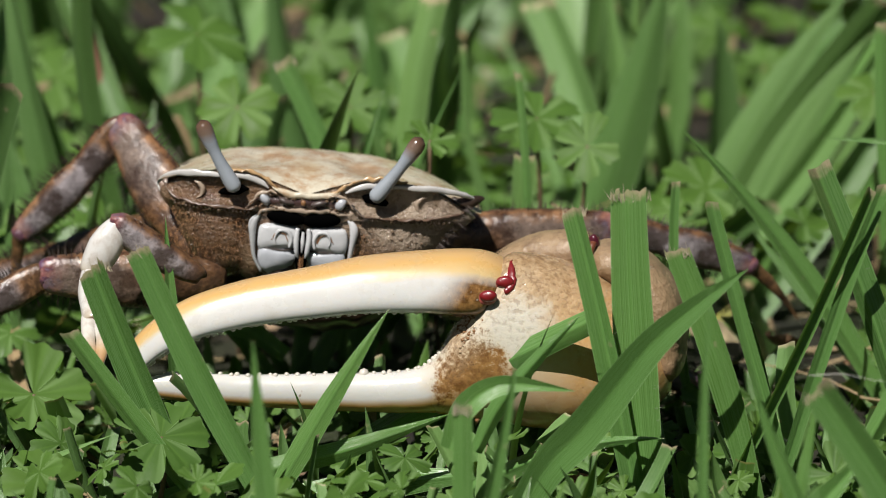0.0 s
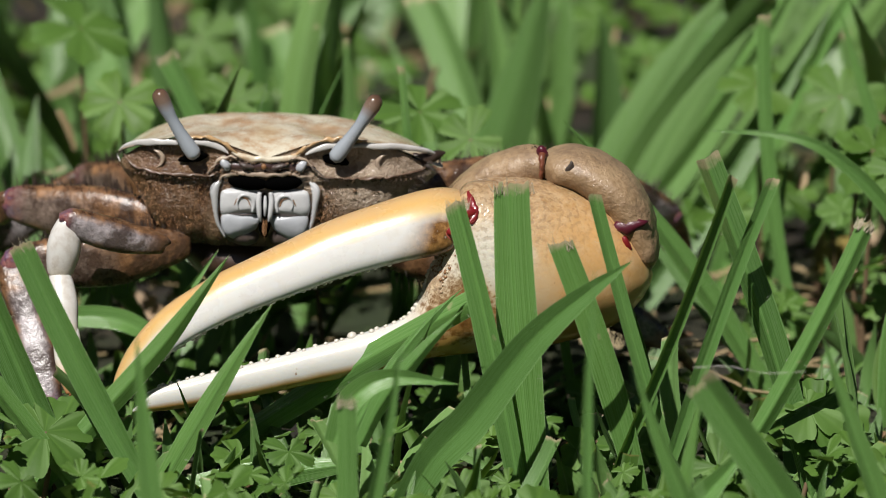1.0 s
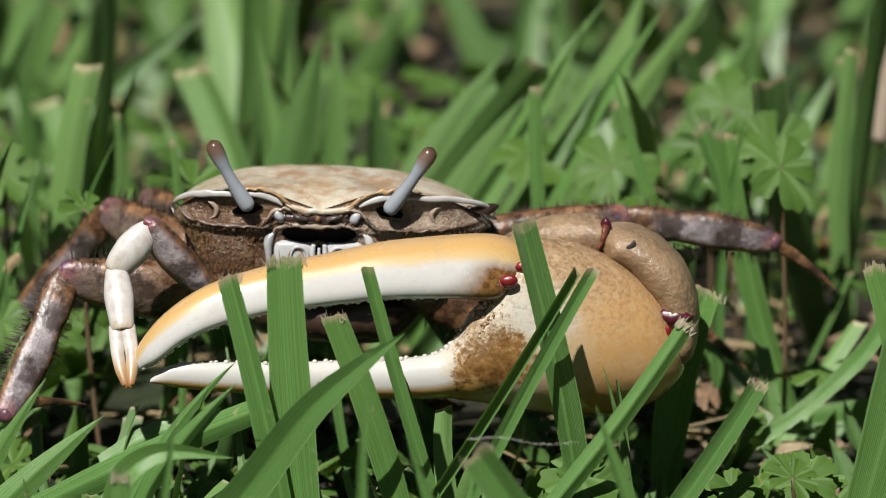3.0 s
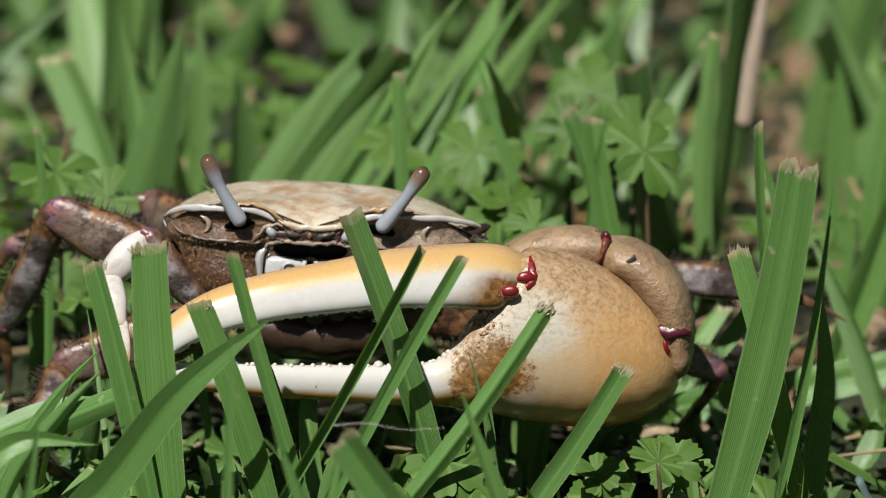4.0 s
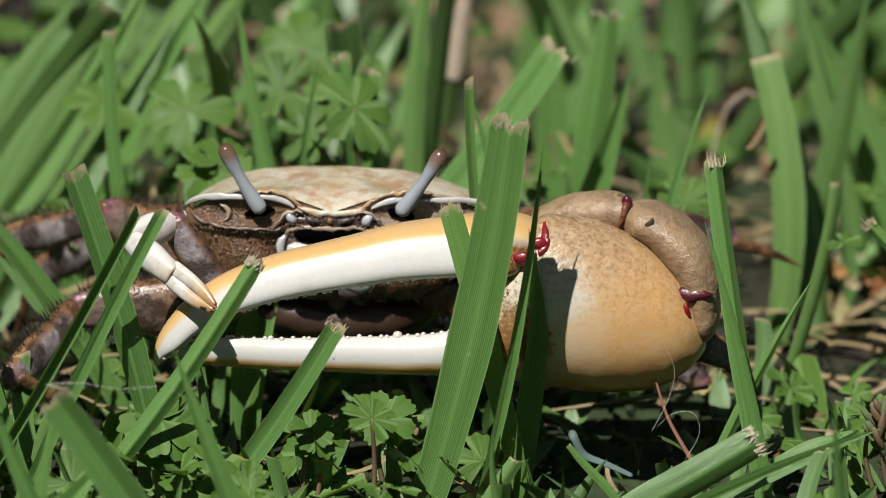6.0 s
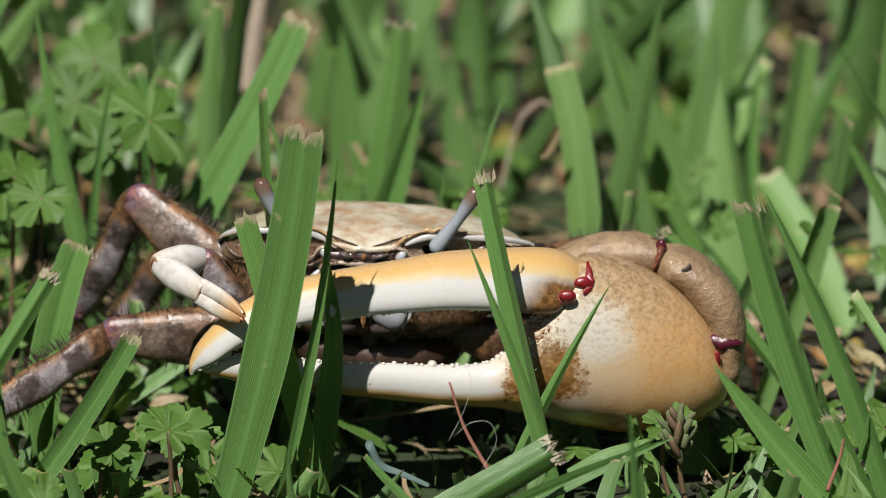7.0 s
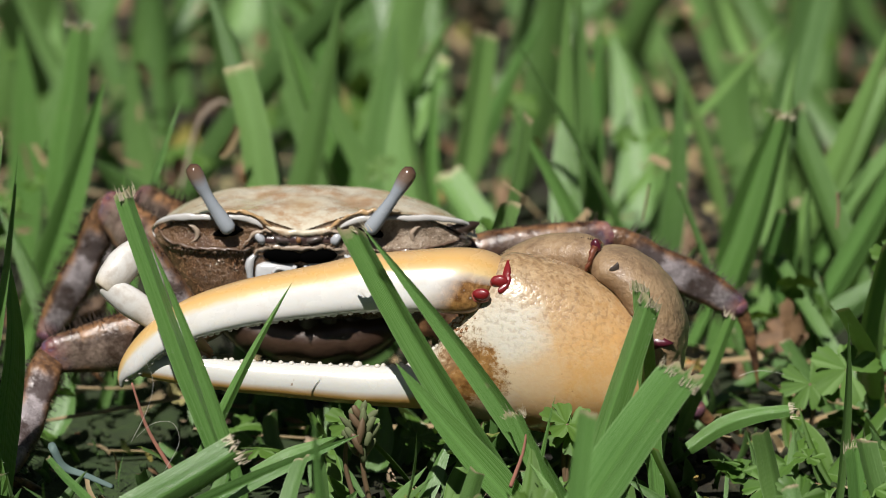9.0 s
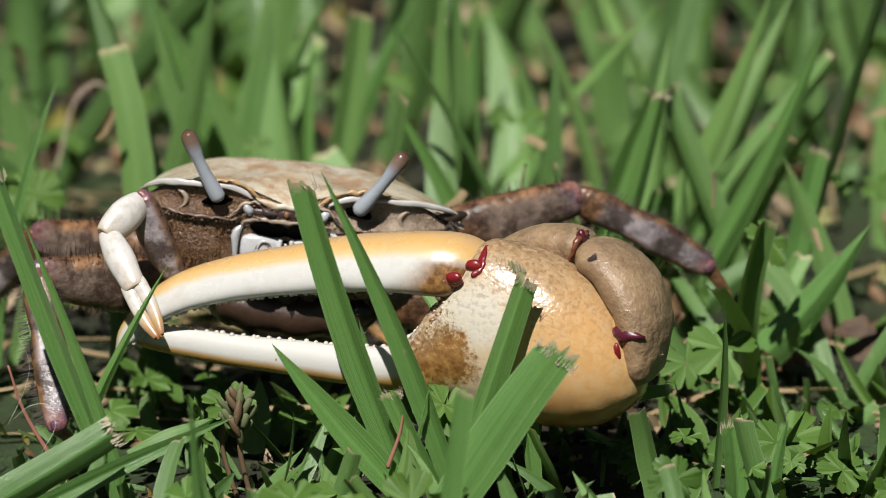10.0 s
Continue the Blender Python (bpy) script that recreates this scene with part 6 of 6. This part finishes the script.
        (weeds if rng.random() < 0.6 else green).append(laid(shape, Matrix.Translation(spot(s, d, -1.0) * 1000) @ m.to_3x3().to_4x4()))
    litter = []
    for _ in range(760):
        d = rng.uniform(18, 300)
        s = rng.uniform(-80, 232)
        if s < 55 and rng.random() < 0.55:
            continue
        shape = weed_shape(rng.uniform(1.2, 4.2), rng, rng.choice((2, 3, 3)), rng.uniform(-0.5, 0.6), rng.uniform(0.1, 0.35))
        up = Vector((rng.gauss(0, 0.5), rng.gauss(-0.5, 0.5), 0.8))
        m = up.to_track_quat("Z", "Y").to_matrix().to_4x4() @ pose(0, 0, 0, 0, 0, rng.uniform(0, 360)) @ Matrix.Diagonal((1, rng.uniform(0.35, 0.8), 1, 1))
        litter.append(laid(shape, Matrix.Translation(spot(s, d, rng.uniform(0.3, 7.0)) * 1000) @ m.to_3x3().to_4x4()))
    for _ in range(420):
        shape = weed_shape(rng.uniform(0.5, 1.7), rng, rng.choice((2, 3)), rng.uniform(-0.5, 0.6), rng.uniform(0.1, 0.35))
        m = pose(0, 0, 0, rng.gauss(0, 25), rng.gauss(0, 25), rng.uniform(0, 360)) @ Matrix.Diagonal((1, rng.uniform(0.3, 0.8), 1, 1))
        litter.append(laid(shape, Matrix.Translation(spot(rng.uniform(-70, 215), rng.uniform(-75, 18), rng.uniform(-0.6, 0.6)) * 1000) @ m.to_3x3().to_4x4()))
    for _ in range(900):
        s, d = rng.uniform(-70, 215), rng.uniform(-75, 18)
        tall = rng.uniform(1.5, 4.5)
        shape = blade_shape(tall, rng.uniform(0.4, 1.0), rng.uniform(-0.5, 0.5), rng.choice((0, 1)), rng, rng.uniform(-1.5, 1.5), 0.3, 3, 5)
        m = pose(0, 0, 0, rng.gauss(0, 35), rng.gauss(0, 35), rng.uniform(0, 360))
        (green if rng.random() < 0.8 else straw).append(laid(shape, Matrix.Translation(spot(s, d, -1.2) * 1000) @ m.to_3x3().to_4x4()))
    join_stuff("leaf_litter", litter, LITTER, "brown, tan and yellowing dead leaves on the soil", "leaf litter")
    crumbs = []
    for _ in range(2600):
        d = rng.uniform(-70, 90)
        s = rng.uniform(-70, 220)
        r = rng.uniform(0.4, 1.3)
        p = spot(s, d, rng.uniform(-1.2, 0.2)) * 1000
        corner = [Vector((rng.uniform(0.5, 1), 0, 0)), Vector((-rng.uniform(0.5, 1), rng.uniform(-0.3, 0.3), 0)), Vector((0, rng.uniform(0.5, 1), 0)), Vector((rng.uniform(-0.3, 0.3), -rng.uniform(0.5, 1), 0)), Vector((0, 0, rng.uniform(0.4, 0.9))), Vector((0, 0, -0.6))]
        turn = pose(0, 0, 0, rng.uniform(0, 360), rng.uniform(0, 360), 0).to_3x3()
        crumbs.append(([tuple(p + turn @ c * r) for c in corner], [(0, 2, 4), (2, 1, 4), (1, 3, 4), (3, 0, 4), (2, 0, 5), (1, 2, 5), (3, 1, 5), (0, 3, 5)], [0.0] * 6, [(0.0, 0.0)] * 6))
    join_stuff("soil_crumbs", crumbs, SOIL, "dark crumbs of soil between the grass roots", "soil")
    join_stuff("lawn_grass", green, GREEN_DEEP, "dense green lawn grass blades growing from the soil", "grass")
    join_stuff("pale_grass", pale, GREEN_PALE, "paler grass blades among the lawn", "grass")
    join_stuff("dry_straw", straw, STRAW, "dead brown straw and leaf litter on the soil", "straw")
    join_stuff("low_weeds", weeds, GREEN_WEED, "low lobed weeds between the grass blades", "weeds")




def outer_lawn():
    """The lawn that goes on all round: thin bent blades, sparser with distance."""
    gen = np.random.default_rng(5)
    n = 60000
    ang, far = gen.uniform(0, 2 * math.pi, n), 60 + 3600 * gen.uniform(0, 1, n) ** 1.6
    x, y = 60 + far * np.cos(ang), 60 + far * np.sin(ang)
    s = np.arctan2(x, y + RANGE) * RANGE
    d = np.hypot(x, y + RANGE) - RANGE
    keep = ~((d > -150) & (d < 330) & (s > -85) & (s < 235)) & (np.hypot(x, y + RANGE) > 120)
    x, y, d = x[keep], y[keep], d[keep]
    n = len(x)
    tall, wide, yaw = gen.uniform(14, 34, n), gen.uniform(1.6, 2.6, n), gen.uniform(0, 2 * math.pi, n)
    lx, ly = gen.normal(0, 0.4, n) * tall, gen.normal(0, 0.4, n) * tall
    dx, dy = np.cos(yaw) * wide, np.sin(yaw) * wide
    rows = []
    for f, w in ((0.0, 0.8), (0.55, 1.0), (1.0, 0.0)):
        cx, cy, cz = x + lx * f * f, y + ly * f * f, -1.5 + tall * f
        rows += [(cx - dx * w, cy - dy * w, cz), (cx + dx * w, cy + dy * w, cz)] if w else [(cx, cy, cz)]
    verts = np.stack([np.stack(r, 1) for r in rows], 1).reshape(-1, 3)
    faces = [f for k in range(0, 5 * n, 5) for f in ((k, k + 1, k + 3, k + 2), (k + 2, k + 3, k + 4))]
    along = np.tile((0.0, 0.0, 0.5, 0.5, 0.95), n)
    uvs = np.tile(((0.0, 0.0), (1.0, 0.0), (0.0, 4.0), (1.0, 4.0), (0.5, 8.0)), (n, 1))
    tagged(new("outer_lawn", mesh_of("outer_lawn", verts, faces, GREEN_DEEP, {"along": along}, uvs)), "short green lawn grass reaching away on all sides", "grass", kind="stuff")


scatter()
outer_lawn()


# ---- motion ----
def span(table, t):
    """The row at a time, each row being (seconds, values...)."""
    return next(row[1:] for row in table if row[0] == t)


def turn_x(way):
    """A turn that lays +x along the way, with z kept as high as it can be."""
    x = Vector(way).normalized()
    y = Vector((0, 1, 0)) - x * x.y
    if y.length < 0.15:
        y = Vector((0, 0, -1)) - x * -x.z
    y.normalize()
    return Matrix((x, y, x.cross(y))).transposed().to_4x4()


def reach(joint, x, z, length, deep):
    """The end of a segment of that length from a joint, seen at (x, z) in the front plane."""
    dx, dz = x - joint.x, z - joint.z
    flat = math.hypot(dx, dz)
    if flat < length * 0.995:
        return Vector((dx, deep * math.sqrt(length**2 - flat**2), dz)).normalized()
    return Vector((dx, 0.1 * deep * flat, dz)).normalized()


def limb(hip, tables, parts, lengths, deeps, plane):
    """Keys a chain: the first part in the crab's space, the others in the first one's."""
    hip = Vector(hip)
    rows = [[] for _ in parts]
    for t, *_ in tables[0]:
        joint, base = hip.copy(), None
        for k, (table, length, deep) in enumerate(zip(tables, lengths, deeps)):
            x, z = span(table, t)
            way = reach(joint, x, z, length, deep)
            for _ in range(4):
                way = reach(joint, x, z - 0.242 * (joint.y + way.y * length - plane), length, deep)
            m = Matrix.Translation(joint * MM) @ turn_x(way)
            if base is None:
                base = m.inverted()
                rows[0].append((t, m))
            else:
                rows[k].append((t, base @ m))
            joint = joint + way * length
    for ob, r in zip(parts, rows):
        walk(ob, r)
    return rows


def stride(table, dt, dx, dz):
    """The same gait, moved in time and place, for the legs that stay half hidden."""
    times = [row[0] for row in table]
    out = []
    for t in times:
        u = (t + dt) % 10.0
        out.append((t, float(np.interp(u, times, [r[1] for r in table])) + dx, float(np.interp(u, times, [r[2] for r in table])) + dz))
    return out


def sway(ob, rows):
    """Bends a blade over about its root: seconds and degrees to the right of how it was set."""
    home = ob.matrix_basis.copy()
    walk(ob, [(t, home @ pose(0, 0, 0, 0, a, 0)) for t, a in rows])


def motions():
    walk(crab, [(t, Matrix.Translation(spot(s, 0, lift)) @ pose(0, 0, 0, 0, 0, -math.degrees(s / RANGE)) @ Matrix.Translation((0, 2 * MM, 34 * MM)) @ pose(0, 0, 0, 0, roll, 0) @ Matrix.Translation((0, -2 * MM, -34 * MM))) for t, s, lift, roll in CRAB])
    rows = []
    for t, x, z, up in CLAW:
        turn = span(CLAW_TURN, t)[0]
        fore = 20 * math.sin(radians(turn))
        rows.append((t, pose(x * MM, (fore - 13) * MM, (z - SINK * fore) * MM, 0, -up, 0) @ pose(0, 0, 0, 0, 0, turn)))
    walk(large_claw, rows)
    walk(movable_finger, [(t, pose(0, 0, 0, 0, -gape, 0)) for t, _, gape in CLAW_TURN])
    sway(swaying_blade, [(0, 0), (1.0, 1), (1.5, 5), (2.0, 9), (2.5, 10), (3.0, 8), (3.8, 3), (4.0, 2), (4.5, 3), (5.0, 4), (6.0, 4), (10, 4)])
    sway(brushed_blade, [(0, -4), (1.0, -8), (1.5, 3), (2.0, 9), (2.6, 8), (4.0, 2), (5.0, 3), (10, 3)])
    sway(brushed_neighbour, [(0, -10), (1.0, -9), (1.5, -3), (2.0, 3), (2.6, -1), (4.0, 0), (5.0, -2), (10, -2)])
    sway(leaning_blade, [(0, 0), (1.0, 2), (2.0, 7), (2.6, 12), (4.0, 11), (10, 10)])
    sway(rear_blade, [(0, 0), (4.0, 1), (5.0, 2), (6.3, 10), (10, 10)])
    sway(rear_neighbour, [(0, 2), (4.0, 3), (5.0, 9), (6.3, 15), (10, 15)])
    sway(rear_third, [(0, 1), (4.0, 2), (5.0, 8), (6.3, 15), (10, 15)])
    sway(pressed_blade, [(0, 40), (0.4, 30), (0.8, 8), (1.0, 0), (10, 0)])
    sway(arched_leaf, [(0, 0), (1.6, 0), (2.0, 4), (2.4, 44), (2.8, 68), (10, 70)])
    sway(freed_leaf, [(0, 42), (0.7, 36), (1.0, 8), (2.0, 0), (2.6, 6), (10, 6)])
    sway(flattened_blade, [(0, 48), (5.2, 46), (5.8, 20), (6.3, 0), (10, 0)])
    sway(low_blade, [(0, 34), (1.6, 28), (2.3, 4), (2.7, 0), (10, 0)])
    for ob in (pushed_blade, pushed_neighbour):
        sway(ob, [(0, 10), (7.0, 10), (7.5, 13), (8.0, 4), (8.5, 0), (9.0, -4), (9.5, 0), (10, 10)])
    sway(sprung_blade, [(0, -3), (5.2, -3), (5.8, 10), (6.3, 23), (6.5, 35), (7.0, 7.5), (7.5, 6.5), (8.0, 1), (8.5, 0), (10, -1)])
    sway(sprung_neighbour, [(0, -5), (5.2, -5), (5.8, 5), (6.3, 13.5), (6.5, 31), (7.0, 0), (7.5, 1.5), (8.0, 1), (10, 0)])
    sway(face_blade, [(0, 0), (0.5, 17), (1.0, 42), (1.5, 64), (10, 66)])
    sway(crossing_blade, [(0, 36), (1.0, 34), (1.3, 9), (1.5, 0), (2.0, 4), (2.5, 34), (3.0, 40), (10, 40)])
    size = (UPPER, SHIN, TOE)
    limb((-11, 5, 18), (LEG_A_KNEE, LEG_A_ANKLE, LEG_A_TIP), legs["A"], size, (1, 0.6, 0.3), 9)
    limb((-9, 2, 16), (LEG_B_KNEE, LEG_B_ANKLE, LEG_B_TIP), legs["B"], size, (-0.6, -0.3, 0.3), 3)
    limb((11, 9, 18.5), (LEG_C_KNEE, LEG_C_ANKLE, LEG_C_TIP), legs["C"], (UPPER + 5, SHIN, TOE), (1, 0.6, 0.3), 9)
    limb((11, 5, 16), (LEG_D_KNEE, LEG_D_ANKLE, LEG_D_TIP), legs["D"], size, (0.8, 0.5, 0.3), 3)
    limb((-9, 14, 19), [stride(tb, 1.0, 3, -3) for tb in (LEG_A_KNEE, LEG_A_ANKLE, LEG_A_TIP)], legs["E"], size, (1, 0.6, 0.3), 9)
    limb((11, 14, 19), [stride(tb, 2.0, -8, -5) for tb in (LEG_C_KNEE, LEG_C_ANKLE, LEG_C_TIP)], legs["F"], size, (1, 0.6, 0.3), 9)
    rows = limb((-11.5, -6, 18), (SMALL_CLAW_KNEE, SMALL_CLAW_ANKLE, SMALL_CLAW_TIP), (small_arm, small_wrist, small_hand), (11.0, 6.0, 14.0), (-1, -0.4, -1.0), -5)
    for f, side in zip(small_fingers, (1, -1)):
        walk(f, [(t, m @ pose(7.0 * MM, 0, 0.55 * side * MM, 0, side * 2.0, 0)) for t, m in rows[2]])


motions()
